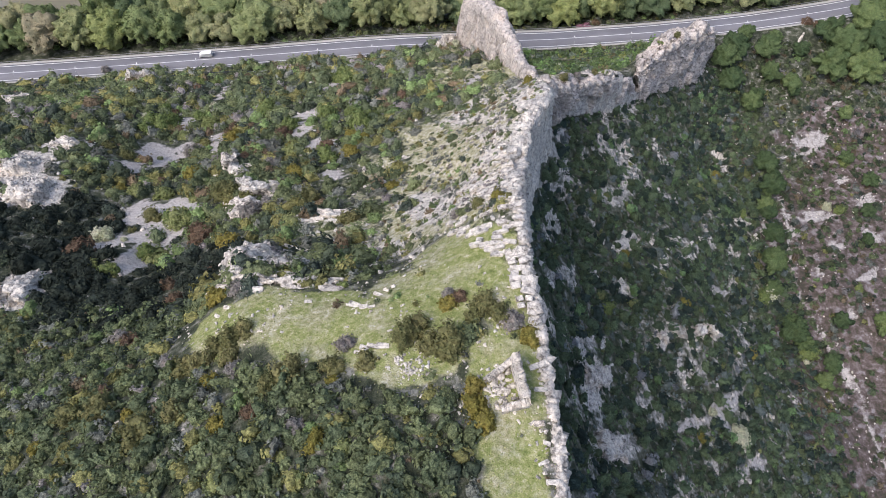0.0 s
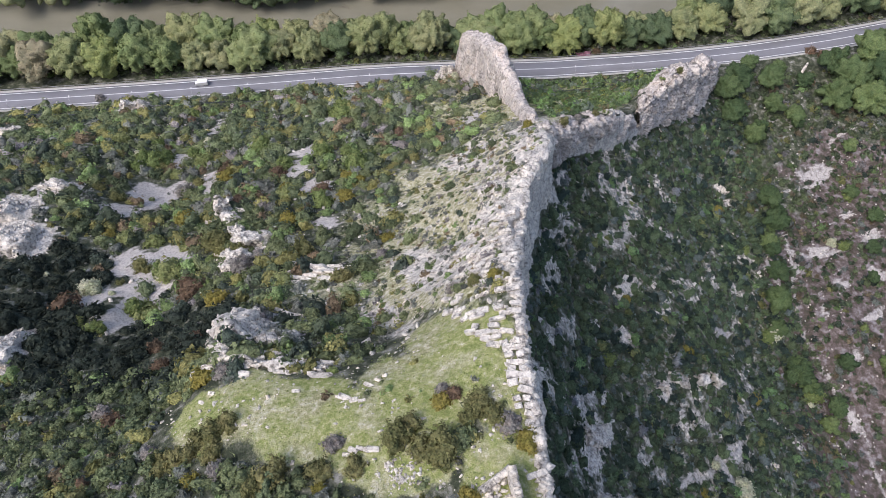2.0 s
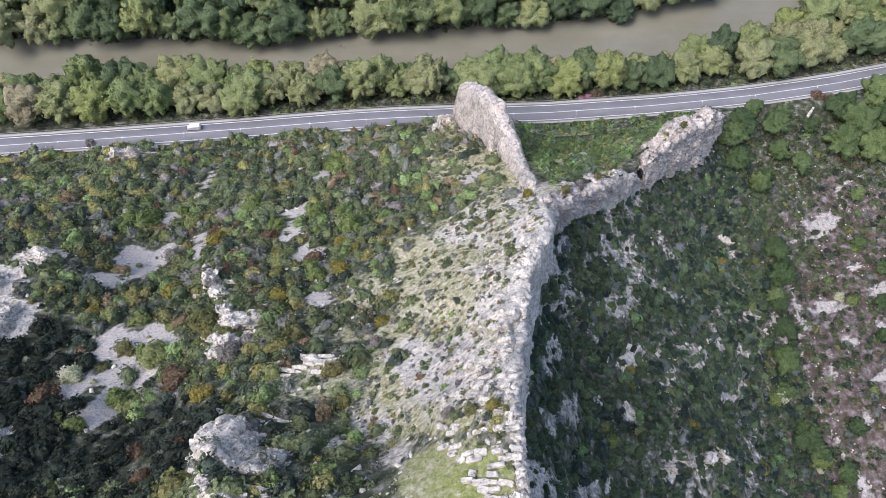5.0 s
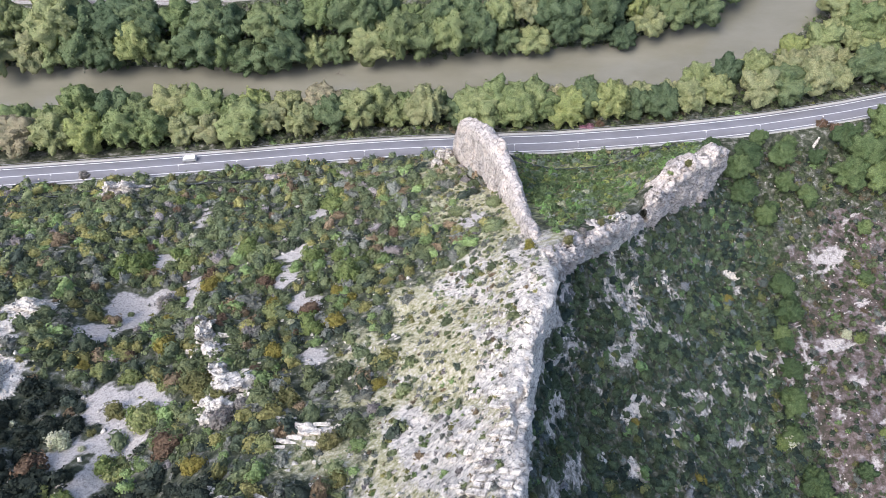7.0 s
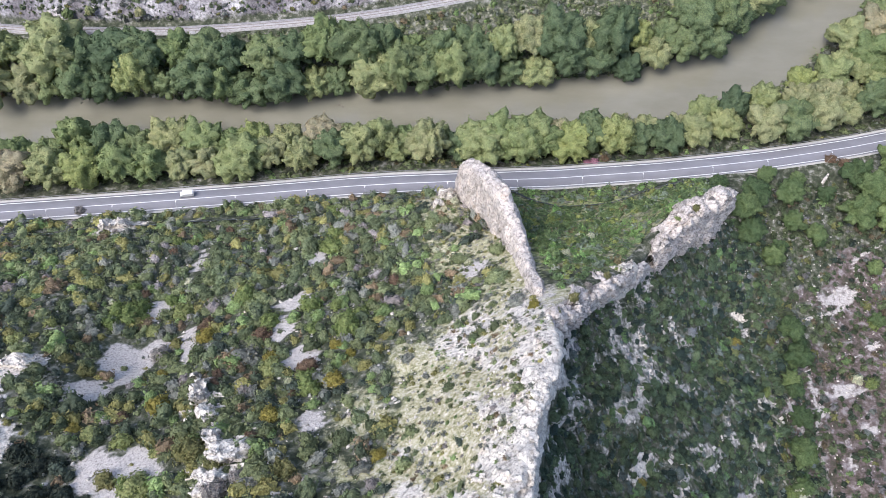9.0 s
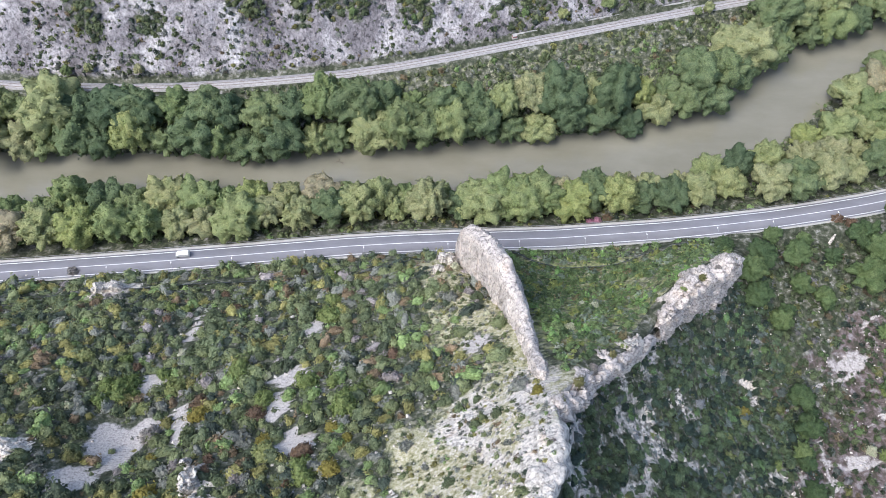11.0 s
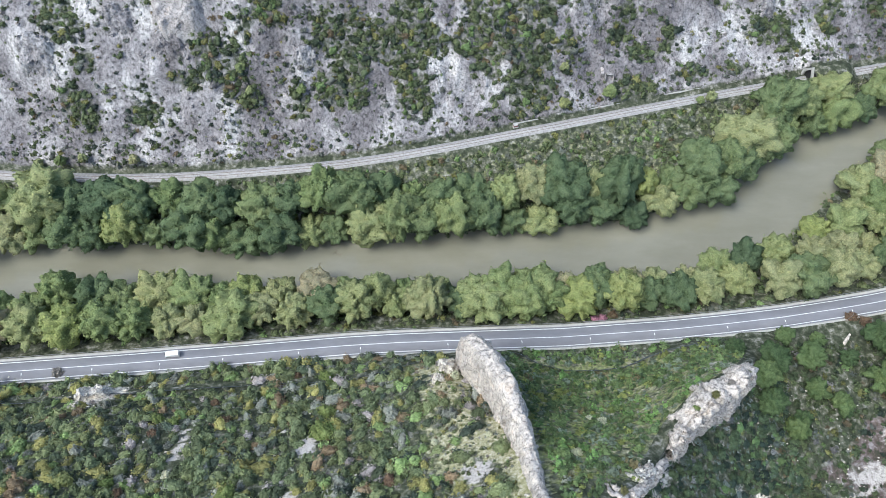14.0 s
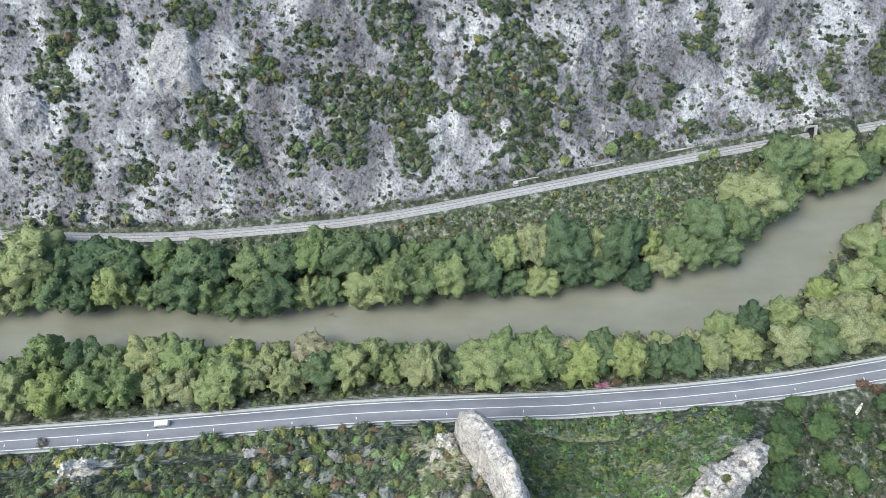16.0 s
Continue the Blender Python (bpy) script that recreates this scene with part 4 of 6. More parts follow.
def scatter(rng, x0, x1, y0, y1, gap):
    nx, ny = int((x1 - x0) / gap), int((y1 - y0) / gap)
    a, b = np.meshgrid(np.arange(nx), np.arange(ny), indexing="ij")
    return x0 + (a.ravel() + rng.uniform(-0.1, 1.1, a.size)) * gap, y0 + (b.ravel() + rng.uniform(-0.1, 1.1, a.size)) * gap


def scrub(name, label, x, y, size, tints, models, category="scrub", sink=0.1, keep=None):
    """Many bushes as one object of stuff."""
    rng = np.random.RandomState(len(x))
    z = surface(x, y)[0] - sink * size
    V, F, C, k = [], [], [], 0
    pick = rng.randint(0, len(models), len(x))
    for m, (mv, mf) in enumerate(models):
        sel = np.nonzero(pick == m)[0]
        if not len(sel):
            continue
        a = rng.uniform(0, 6.28, len(sel))
        ca, sa = np.cos(a)[:, None], np.sin(a)[:, None]
        s = size[sel][:, None]
        tall = s * rng.uniform(0.75, 1.25, (len(sel), 1))
        ax, ay = mv[None, :, 0] * rng.uniform(0.8, 1.35, (len(sel), 1)), mv[None, :, 1] * rng.uniform(0.75, 1.1, (len(sel), 1))
        px = (ax * ca - ay * sa) * s + x[sel][:, None]
        py = (ax * sa + ay * ca) * s + y[sel][:, None]
        pz = mv[None, :, 2] * tall + z[sel][:, None]
        V.append(np.stack([px, py, pz], -1).reshape(-1, 3))
        F.append((mf[None] + (np.arange(len(sel)) * len(mv))[:, None, None]).reshape(-1, 3) + k)
        k += len(sel) * len(mv)
        shade = rng.uniform(0.85, 1.15, (len(sel), len(mv), 1))
        C.append((tints[sel][:, None, :] * shade).reshape(-1, 3))
    ob = thing(name, np.concatenate(V), np.concatenate(F), LEAF, label, category, kind="stuff")
    c = np.concatenate(C)
    ob.data.color_attributes.new("leaf", "FLOAT_COLOR", "POINT").data.foreach_set("color", np.c_[c, np.ones(len(c))].astype(np.float32).ravel())
    return ob


def tint(rng, n, weights, x, y):
    """Tints by weight, in drifts."""
    w = np.cumsum(weights) / np.sum(weights)
    u = np.clip(0.75 * rng.rand(n) + 0.25 * np.clip((vnoise(x, y, 14, 1, 3) - 0.5) * 1.9 + 0.5, 0, 1), 0, 0.999)
    return TINTS[np.searchsorted(w, u)] * rng.uniform(0.72, 1.3, (n, 1))


BIG = [blob(s, 3, 20, 0.38, 0.34, 0.1, 115, 0.14, spread=0.45, loose=0.08, core=0.9) for s in range(12)]
MID = [blob(s + 20, 2, 14, 0.45, 0.34, 0.1, 48, 0.2, spread=0.45, loose=0.09, core=0.88) for s in range(10)]
SMALL = [blob(s + 40, 1, 9, 0.6, 0.28, 0.1, 24, 0.28, spread=0.55, loose=0.1, core=0.9) for s in range(10)]


STANDOUT = dict(  # kind: x, y, radius of the shrubs that stand out
    bright=[(-104, 127, 3), (-99, 129, 3.2), (-96, 125, 2), (-89.5, 132.6, 2.6), (-73.8, 72, 2.5), (-28, 122, 3.2), (-31, 119, 2.2), (-24, 125, 2.4), (-36, 101.5, 3), (-46, 185.5, 2.6), (-43, 181, 2.2), (-81, 52.8, 2), (-19.4, 69.7, 1.5), (-17, 33.6, 0.9), (47.7, 52, 2), (-60.5, 74.4, 1.6), (-77, 60, 2.8), (-22, 128, 2), (-33, 128, 2.2), (12, 186, 1.8), (27, 180, 2), (60, 166, 1.6), (-63.4, 131.9, 4.2)] + [(-54.1, 122.3, 3.4), (-42, 128.6, 4.2), (-26.9, 118, 4.2), (-34.7, 97.9, 3.3), (-101.3, 125.4, 4.2), (-104.5, 122.3, 2.9), (-101.2, 164, 2.5), (-39.2, 165.7, 3.2), (-40, 156.1, 4.2), (-57.7, 65, 1.4), (-37.9, 119.1, 2.6), (-104.5, 138.8, 2.4), (-95.2, 162.3, 2), (122.5, 72, 3.6), (131.6, 59.4, 4.2), (137, 52.4, 3.8), (139.6, 40.9, 2.9), (138.2, 167.2, 4.2), (165.7, 113.8, 2.5), (175.8, 139.7, 2.9), (121.9, 108.9, 1.9), (160.6, 75.9, 1.8)],
    cream=[(-111.5, 119.8, 1.5), (-90.7, 66.2, 2.4), (-88, 142, 1.7), (-73.5, 69.5, 1.4), (41.4, 145.6, 1.7), (54.4, 160.5, 1.8), (51, 162.5, 1.2), (15.8, 153, 1.2), (9.9, 143.2, 1.5), (5, 179, 2), (14, 130, 1.2), (126, 76, 2.4), (81, 24.5, 1.4), (-1.5, 151, 1.2), (-80, 148, 1.3), (-108, 131, 1.2), (18, 149, 1.1), (-41.5, 100, 1.4), (-88.9, 64.3, 2.7), (-115.8, 130.7, 0.9), (-54.9, 131.5, 1.5), (-69.8, 101.7, 1.2), (-103.1, 69.8, 0.9), (-83.3, 63.8, 0.9), (89.2, 18.3, 3), (124.9, 73.1, 3), (161.2, 115, 2.2), (186.7, 127.8, 1.4), (134.6, 47.8, 1.3)],
    rust=[(74.5, 217.2, 2.0), (-63.5, 103.5, 1.6), (-100, 157.5, 1.9), (-57, 186, 1.5), (-84, 172, 1.7), (-52, 47, 2), (-13, 155, 1.4), (176, 216, 2.2), (181, 214, 2.4), (-47, 84, 1.4), (2.2, 28.5, 1), (-58, 41, 1.6), (-85.4, 90.2, 2), (-38.3, 104.7, 2.6), (-63.1, 99.3, 1.9), (-54.3, 117.4, 2.8), (-73.6, 122.3, 3), (-40.1, 96.5, 1.4), (-62.7, 63.6, 3.2), (-91.1, 59, 3.6), (-100.3, 135.7, 1.7), (-15.2, 137.9, 2), (-75.6, 162.4, 1.9), (-58.2, 27.1, 2.2), (-63.5, 46, 2.1), (-54.5, 16.2, 0.9), (-27.1, 11.4, 1.2)],
    yellow=[(0.6, 27.6, 1.3), (12, 21.2, 1.3), (5.2, 9.2, 1.6), (4.4, 12, 1.6), (3.8, 14.6, 1.3), (9.6, 49.6, 1.2), (26, 118.5, 1.7), (-35, 17, 1.4), (-48, 12, 1.2), (-30, 112, 1.8), (-25, 109, 1.6), (-96, 87, 1.6), (-76.5, 92.6, 3.4), (-52.2, 58.7, 2.4), (-28, 99.9, 3.1), (-14.1, 78.8, 1.9), (-43.6, 89.4, 2.6), (-72, 117.4, 2.8), (-81.1, 104, 1.9), (-50.5, 108.7, 2.3), (-40, 33.3, 2.2), (-16.5, 7.1, 1.3), (-31.9, 10.1, 1.6), (-62.8, 7, 1.1), (-15.6, 15.3, 0.9), (77.3, 58.5, 1.9), (114.9, 129.1, 2.2), (74.2, 16.2, 1.2), (108, 47.4, 2.1), (58.9, 75.2, 1.3)],
    olive=[(5.8, 27, 1.6), (4.6, 25.4, 1.2), (-5.4, 22.6, 1.9), (-4, 23.6, 1.5), (0.8, 20.6, 2.2), (-11, 18.6, 1.3), (-33.6, 24, 1.9), (-31.6, 25, 1.6), (6.4, 49.8, 1.3), (-36, 23, 1.6), (8, 25.4, 1.4), (-80, 73, 2.4), (-52.5, 76, 2.4), (-16, 18, 1.5), (-108.6, 108, 1.8), (-101.5, 103.7, 2.2), (-60.1, 80.2, 3.8), (-36.7, 75.7, 2.9), (-23.3, 64.1, 2.4), (-83.1, 67.7, 1), (-37.6, 20.3, 2), (-40.7, 19.3, 2.1), (-33.1, 20.5, 1.6), (-22.5, 17.6, 2.2), (-25.2, 15.7, 1.6), (-44.8, 8.9, 2.6), (-53.4, 12.7, 2.6), (-2, 21, 1.4), (-39.7, 12, 1.9), (-58.7, 11.7, 2)],
    grey=[(9.8, 24, 1.5), (2.6, 50.4, 1.3), (-50, 77.5, 1.7), (-45, 21, 1.3), (-20, 9, 1.4), (0.6, 29.5, 0.9), (-53.2, 97.1, 2.5), (-50.1, 70.1, 2.9), (-85.3, 110.9, 3), (-46.9, 73.9, 1.8), (-158.6, 190.2, 2.3), (-14.2, 10.7, 1), (-62.7, 28.8, 2.1), (-31.7, 17.9, 1.5), (-14.5, 21.5, 1.4), (-35.3, 34.4, 1.8)],
    pink=[(66, 215.6, 1.9), (69.4, 216, 1.8)],
    lime=[(-71.1, 70.5, 3.1), (-74.3, 58.3, 4.2), (-90.5, 85, 2.3), (-81.3, 82.5, 2.9), (-125.1, 113.7, 2.2), (-84.2, 128, 4.1), (-91.7, 120.1, 2), (-120, 120.3, 2.1), (-85.3, 53.7, 1.4), (-70.4, 80.1, 1.9), (-38, 63.3, 2.1), (-116.6, 138, 3), (-47.3, 104.8, 3), (-21.3, 5.2, 0.9), (-13.1, 6, 0.9), (-18.3, 2.3, 0.9), (-29.8, 2.4, 1.3), (-34, 1.4, 0.9)])
NETS = [[(-200, 174), (-169, 175), (-144, 176), (-98, 181), (-57, 183), (-39, 184), (-20, 186), (-10, 190)],
        [(24, 200), (29.5, 199.5), (38.8, 193.6), (50, 190.5), (63, 190.5), (74, 191.5), (85, 196.6), (96, 199.5), (106, 202.5)]]


def clear_of(x, y, margin=0.75):
    """Away from the shrubs that stand out and from the rockfall nets."""
    ok = np.ones(len(x), bool)
    for spots in STANDOUT.values():
        for sx, sy, r in spots:
            ok &= np.hypot(x - sx, y - sy) > r * margin + 0.3
    for line in NETS:
        for (ax, ay), (bx, by) in zip(line[:-1], line[1:]):
            t = np.clip(((x - ax) * (bx - ax) + (y - ay) * (by - ay)) / ((bx - ax) ** 2 + (by - ay) ** 2), 0, 1)
            ok &= np.hypot(x - ax - t * (bx - ax), y - ay - t * (by - ay)) > 1.7
    return ok


def in_sight(rng, x, y):
    """Full cover along the flight, thinner far out to the sides."""
    return ((x > -80 - 0.66 * np.clip(y, 0, 400)) & (x < 135 + 0.42 * np.clip(y, 0, 400))) | (rng.rand(len(x)) < 0.3)


def build_scrub():
    rng = np.random.RandomState(5)

    def west(gap, fill):
        x, y = scatter(rng, -225, 30, 34, 201, gap)
        d = x - crest_x(y)
        thin = surface(x, y)[2][4]
        ok = ((patches(x, y, SCREE) < -0.04) | (rng.rand(len(x)) < (0.12 if gap < 3 else 0.02))) & (patches(x, y, OUTCROP) < 0.1) & (rng.rand(len(x)) < fill * (1 - 0.8 * thin)) & (steepness(x, y) < 2.7) & (y < along(ROAD, x, 1) - 6.5)
        ok &= (d < -3) & ((y < 116) | (x < np.interp(y, *FIN_LINE) - 5.5)) & (patches(x, y, MEADOW) < -0.18) & in_sight(rng, x, y) & clear_of(x, y)
        return x[ok], y[ok]
    # ellipses inside which all bushes take the darkest green tint
    DARK_PATCHES = [(-70, 40, 22, 12, -15), (-60, 49, 14, 9, 0), (-92, 58, 16, 16, 0), (-110, 70, 14, 16, 0), (-52, 52, 8, 6, 0)]
    mix = [5, 6, 6, 2.6, 0.9, 2.2, 1.8, 0.6, 5]
    x, y = west(3.25, 0.95)
    size = rng.uniform(1.5, 3.3, len(x)) * (0.75 + 0.6 * vnoise(x, y, 18, 2, 2)) * (1 - 0.4 * smooth(-36, -14, x - crest_x(y)) * (y < 120))
    hue = tint(rng, len(x), mix, x, y) * (1.36 + 0.3 * smooth(105, 150, y))[:, None]
    in_dark_patch = patches(x, y, DARK_PATCHES, 0.5) > 0
    hue[in_dark_patch] = TINTS[8] * rng.uniform(0.55, 1.0, (in_dark_patch.sum(), 1))
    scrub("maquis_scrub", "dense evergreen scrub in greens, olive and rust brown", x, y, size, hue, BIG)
    x, y = west(2.5, 0.75)
    hue = tint(rng, len(x), [3, 5, 6, 2.4, 0.8, 3, 1.2, 1, 2], x, y) * 1.3
    in_dark_patch = patches(x, y, DARK_PATCHES, 0.5) > 0
    hue[in_dark_patch] = TINTS[8] * rng.uniform(0.6, 1.1, (in_dark_patch.sum(), 1))
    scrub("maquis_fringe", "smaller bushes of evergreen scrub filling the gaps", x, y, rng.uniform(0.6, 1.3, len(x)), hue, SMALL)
    # wood below the meadow
    x, y = scatter(rng, -110, 8, -30, 40, 1.78)
    ok = (patches(x, y, MEADOW) < np.where(y < 14, -0.03, -0.16)) & (patches(x, y, SCREE) < 0) & (x < crest_x(y) - 6) & (steepness(x, y) < 2.2) & (rng.rand(len(x)) < 0.97) & clear_of(x, y)
    x, y = x[ok], y[ok]
    scrub("oak_scrub", "dense low evergreen oak wood, dark and olive green", x, y, rng.uniform(0.6, 1.0, len(x)) ** 2 * 1.35 + 0.75, tint(rng, len(x), [4, 6, 6.5, 1.2, 0.1, 1.5, 0.8, 0.15, 2.5], x, y) * (1.15, 1.18, 1.16), MID)
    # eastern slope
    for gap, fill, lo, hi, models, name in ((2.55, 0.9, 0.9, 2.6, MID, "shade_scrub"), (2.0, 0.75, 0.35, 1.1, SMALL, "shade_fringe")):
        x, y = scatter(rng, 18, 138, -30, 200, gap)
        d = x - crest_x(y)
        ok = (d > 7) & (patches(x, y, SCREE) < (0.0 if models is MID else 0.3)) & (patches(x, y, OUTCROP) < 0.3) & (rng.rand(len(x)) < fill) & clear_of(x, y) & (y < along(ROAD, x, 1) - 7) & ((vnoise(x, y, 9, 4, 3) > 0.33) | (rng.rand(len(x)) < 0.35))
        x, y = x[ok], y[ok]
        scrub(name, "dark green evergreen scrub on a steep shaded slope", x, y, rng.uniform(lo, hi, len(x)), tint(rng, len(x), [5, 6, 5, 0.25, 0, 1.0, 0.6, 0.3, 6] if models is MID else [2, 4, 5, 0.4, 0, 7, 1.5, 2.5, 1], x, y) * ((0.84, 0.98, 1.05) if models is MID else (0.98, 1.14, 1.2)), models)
    # valley floor
    x, y = scatter(rng, 116, 235, -20, 205, 2.7)
    floor = patches(x, y, [(165, 70, 45, 75, 0), (180, 140, 25, 30, 0)], 0.2)
    ok = (x - crest_x(y) > 6) & (rng.rand(len(x)) < np.where(floor > 0.1, 0.6 + 0.35 * (vnoise(x, y, 10, 3, 2) > 0.5), 0.95)) & (y < along(ROAD, x, 1) - 7) & (x > 112 + 0.1 * y) & in_sight(rng, x, y) & (patches(x, y, SCREE) < 0)
    x, y = x[ok], y[ok]
    scrub("valley_scrub", "scattered green and grey bushes on a dry valley floor", x, y, rng.uniform(0.4, 1.0, len(x)) ** 2 * 1.7 + 0.55, tint(rng, len(x), [5, 6, 5, 0.6, 1.2, 2, 0.8, 0.8, 4], x, y) * (0.86, 0.92, 0.94), SMALL)
    # the bowl between the two ribs, and the road verge
    x, y = scatter(rng, 12, 118, 118, 205, 1.5)
    ok = (x - crest_x(y) < -5) & (x > np.interp(y, *FIN_LINE) + 6) & (y < along(ROAD, x, 1) - 6.3) & (rng.rand(len(x)) < np.where(vnoise(x, y, 8, 3, 3) > 0.4, 0.95, 0.35)) & clear_of(x, y)
    x, y = x[ok], y[ok]
    scrub("bowl_scrub", "low green scrub in a bowl between rock ribs", x, y, rng.uniform(0.3, 1.0, len(x)) ** 3 * 2.0 + 0.5, tint(rng, len(x), [2, 5, 8, 1.5, 0.2, 3, 3, 0.6, 1], x, y) * (1.25, 1.46, 1.25), SMALL)
    # small tufts on the ridge slope and the meadow
    x, y = scatter(rng, -36, 29, 2, 190, 1.35)
    d = x - crest_x(y)
    ok = (d < -1.5) & (rng.rand(len(x)) < np.where(y < 128, 0.55 * smooth(-42, -20, d), 0.5 * (x < np.interp(y, *FIN_LINE) - 5))) & (steepness(x, y) < 2.4) & ((patches(x, y, MEADOW) < 0) | (rng.rand(len(x)) < 0.1))
    x, y = x[ok], y[ok]
    scrub("ridge_tufts", "small grey-green cushion plants between pale rocks", x, y, rng.uniform(0.3, 1.0, len(x)) ** 2 * 1.1 + 0.15, tint(rng, len(x), [1, 2, 5, 2, 1.0, 6, 1.2, 3, 0.3], x, y) * 1.12, SMALL, sink=0.2)
    # short grass
    x, y = scatter(rng, -46, 16, -6, 50, 0.55)
    ok = (patches(x, y, MEADOW, 0.3) > -0.05) & (x < crest_x(y) - 0.5) & (rng.rand(len(x)) < 0.55)
    x, y = x[ok], y[ok]
    blade = np.array([(-0.6, 0, -0.2), (0.6, 0, -0.2), (0.15, 0.3, 1), (0, -0.6, -0.2), (0, 0.6, -0.2), (0.3, -0.1, 0.9)])
    green = np.array([(0.24, 0.295, 0.085), (0.32, 0.35, 0.12), (0.44, 0.425, 0.2), (0.19, 0.25, 0.07)])[rng.randint(0, 4, len(x))] * rng.uniform(0.8, 1.25, (len(x), 1))
    scrub("meadow_grass", "short spring grass tufts, green and straw coloured", x, y, rng.uniform(0.1, 0.28, len(x)), green, [(blade, np.array([(0, 1, 2), (3, 4, 5)]))], "grass", 0.0)
    # far slope
    for gap, models, name in ((2.25, MID, "grove"), (2.4, SMALL, "cliff_scrub")):
        x, y = scatter(rng, -265, 265, 284, 418, gap)
        up = y - along(TRACK, x, 1)
        grove = patches(x, y, GROVES, 0.5)
        big = vnoise(x, y, 28, 3, 3)
        if name == "grove":
            ok = (up > 6.5) & (grove > -0.02) & (rng.rand(len(x)) < 0.95)
            size = (1.0, 2.9)
        else:
            ok = (up > 5.5) & (grove < 0.05) & (rng.rand(len(x)) < 0.26 + 0.45 * smooth(0.42, 0.6, big) + 0.35 * (up < 14))
            size = (0.4, 2.0)
        x, y = x[ok], y[ok]
        scrub(name, "olive green bushes scattered over a pale rocky slope" if name != "grove" else "close grove of olive green bushes on a rocky slope", x, y, rng.uniform(0.3, 1.0, len(x)) ** 2 * (size[1] - size[0]) + size[0], tint(rng, len(x), [4, 5, 7, 1.5, 0.4, 1, 1.0, 0.1, 3] if name == "grove" else [4, 5, 4, 0.8, 0.6, 4, 0.4, 0.8, 3], x, y) * (1.0, 1.02, 1.02), models)
    # undergrowth by the river
    x, y = scatter(rng, -235, 240, 205, 350, 2.9)
    near = (y > along(ROAD, x, 1) + 6.8) & (y < along(RIVER_NEAR, x, 1) + 1)
    far = (y > along(RIVER_FAR, x, 1) - 1) & (y < along(TRACK, x, 1) - 4.5)
    ok = (near | far) & (rng.rand(len(x)) < np.where(near, 0.6, 0.65 + 0.3 * (vnoise(x, y, 8, 2, 2) > 0.5)))
    x, y = x[ok], y[ok]
    scrub("river_undergrowth", "green undergrowth and brambles along the river banks", x, y, rng.uniform(0.5, 1.0, len(x)) ** 2 * 1.5 + 0.7, tint(rng, len(x), [2, 5, 7, 0.8, 0.8, 1.5, 3, 0.6, 1], x, y) * (1.1, 1.15, 1.1), SMALL)


build_scrub()


# ---- trees ----
def crown_mesh(seed, radius, high, mat, name="crown"):
    """A domed crown of bulging leaf masses with loose tufts on its outline."""
    v, f = blob(seed, 8, 60, 0.27, 0.46, 0.05, 1150, 0.05, -0.5, 100, 0.4, 0.045, lump=0.2)
    return add_mesh(name, v * (radius * 1.28, radius * 1.28, high * 0.55) + (0, 0, high * 0.53), f, mat)


def tube(points, radii, sides=7):
    p = np.array(points, float)
    V, F = [], []
    for j, (c, r) in enumerate(zip(p, radii)):
        d = p[min(j + 1, len(p) - 1)] - p[max(j - 1, 0)]
        d /= np.linalg.norm(d)
        a = np.cross(d, (0.3, 1, 0.1))
        a /= np.linalg.norm(a)
        b = np.cross(d, a)
        for s in range(sides):
            t = 6.28319 * s / sides
            V.append(c + r * (a * math.cos(t) + b * math.sin(t)))
    for j in range(len(p) - 1):
        for s in range(sides):
            F.append((j * sides + s, j * sides + (s + 1) % sides, (j + 1) * sides + (s + 1) % sides, (j + 1) * sides + s))
    F.append(tuple(range(sides))[::-1])
    F.append(tuple((len(p) - 1) * sides + s for s in range(sides)))
    return V, F


def trunk_mesh(seed, high, r):
    rng = np.random.RandomState(seed)
    V, F = tube([(0, 0, -1.5), (0.1, 0, high * 0.2), (0.3 * rng.normal(), 0.3 * rng.normal(), high * 0.45), (0.5 * rng.normal(), 0.5 * rng.normal(), high * 0.7)], (r * 1.3, r, r * 0.8, r * 0.35))
    for j in range(5):
        a = j * 1.3 + rng.uniform(0, 0.5)
        z = high * rng.uniform(0.22, 0.4)
        lv, lf = tube([(0, 0, z), (high * 0.1 * math.cos(a), high * 0.1 * math.sin(a), z + high * 0.12), (high * 0.24 * math.cos(a), high * 0.24 * math.sin(a), z + high * 0.24)], (r * 0.55, r * 0.4, r * 0.15), 5)
        F += [tuple(i + len(V) for i in q) for q in lf]
        V += lv
    return add_mesh("trunk", V, F, BARK)


TREES, DEEP, DULL = [], [], []


def tree_kinds():
    for s, (rad, high, mat) in enumerate([(8.0, 18, PLANE), (7.2, 19, PLANE), (8.8, 18, PLANE), (6.6, 17, PLANE), (7.6, 20, PLANE), (5.4, 13, PLANE)]):
        trunk = trunk_mesh(s, high, 0.45)
        TREES.append((crown_mesh(s + 3, rad, high, mat), trunk))
        DEEP.append((crown_mesh(s + 30, rad, high, POPLAR), trunk))
        DULL.append((crown_mesh(s + 50, rad, high, VALLEY), trunk))


tree_kinds()
RIVER_TREE = "tall spring-green plane tree with a domed leafy crown"


def tree(x, y, size, kind, turn, label=RIVER_TREE, group="trees along the river", deep=False, tall=1.0, kinds=None):
    crown, trunk = (kinds or (DEEP if deep else TREES))[kind]
    ob = holder("tree", x, y, float(surface(x, y)[0]) - 0.1, label, "tree", group)
    ob.scale = (size, size, size * tall * (0.95 + 0.25 * ((x * 7.3 + y * 3.1) % 1)))
    ob.rotation_euler = (0, 0, turn)
    part("trunk", trunk, ob)
    part("crown", crown, ob)
    return ob


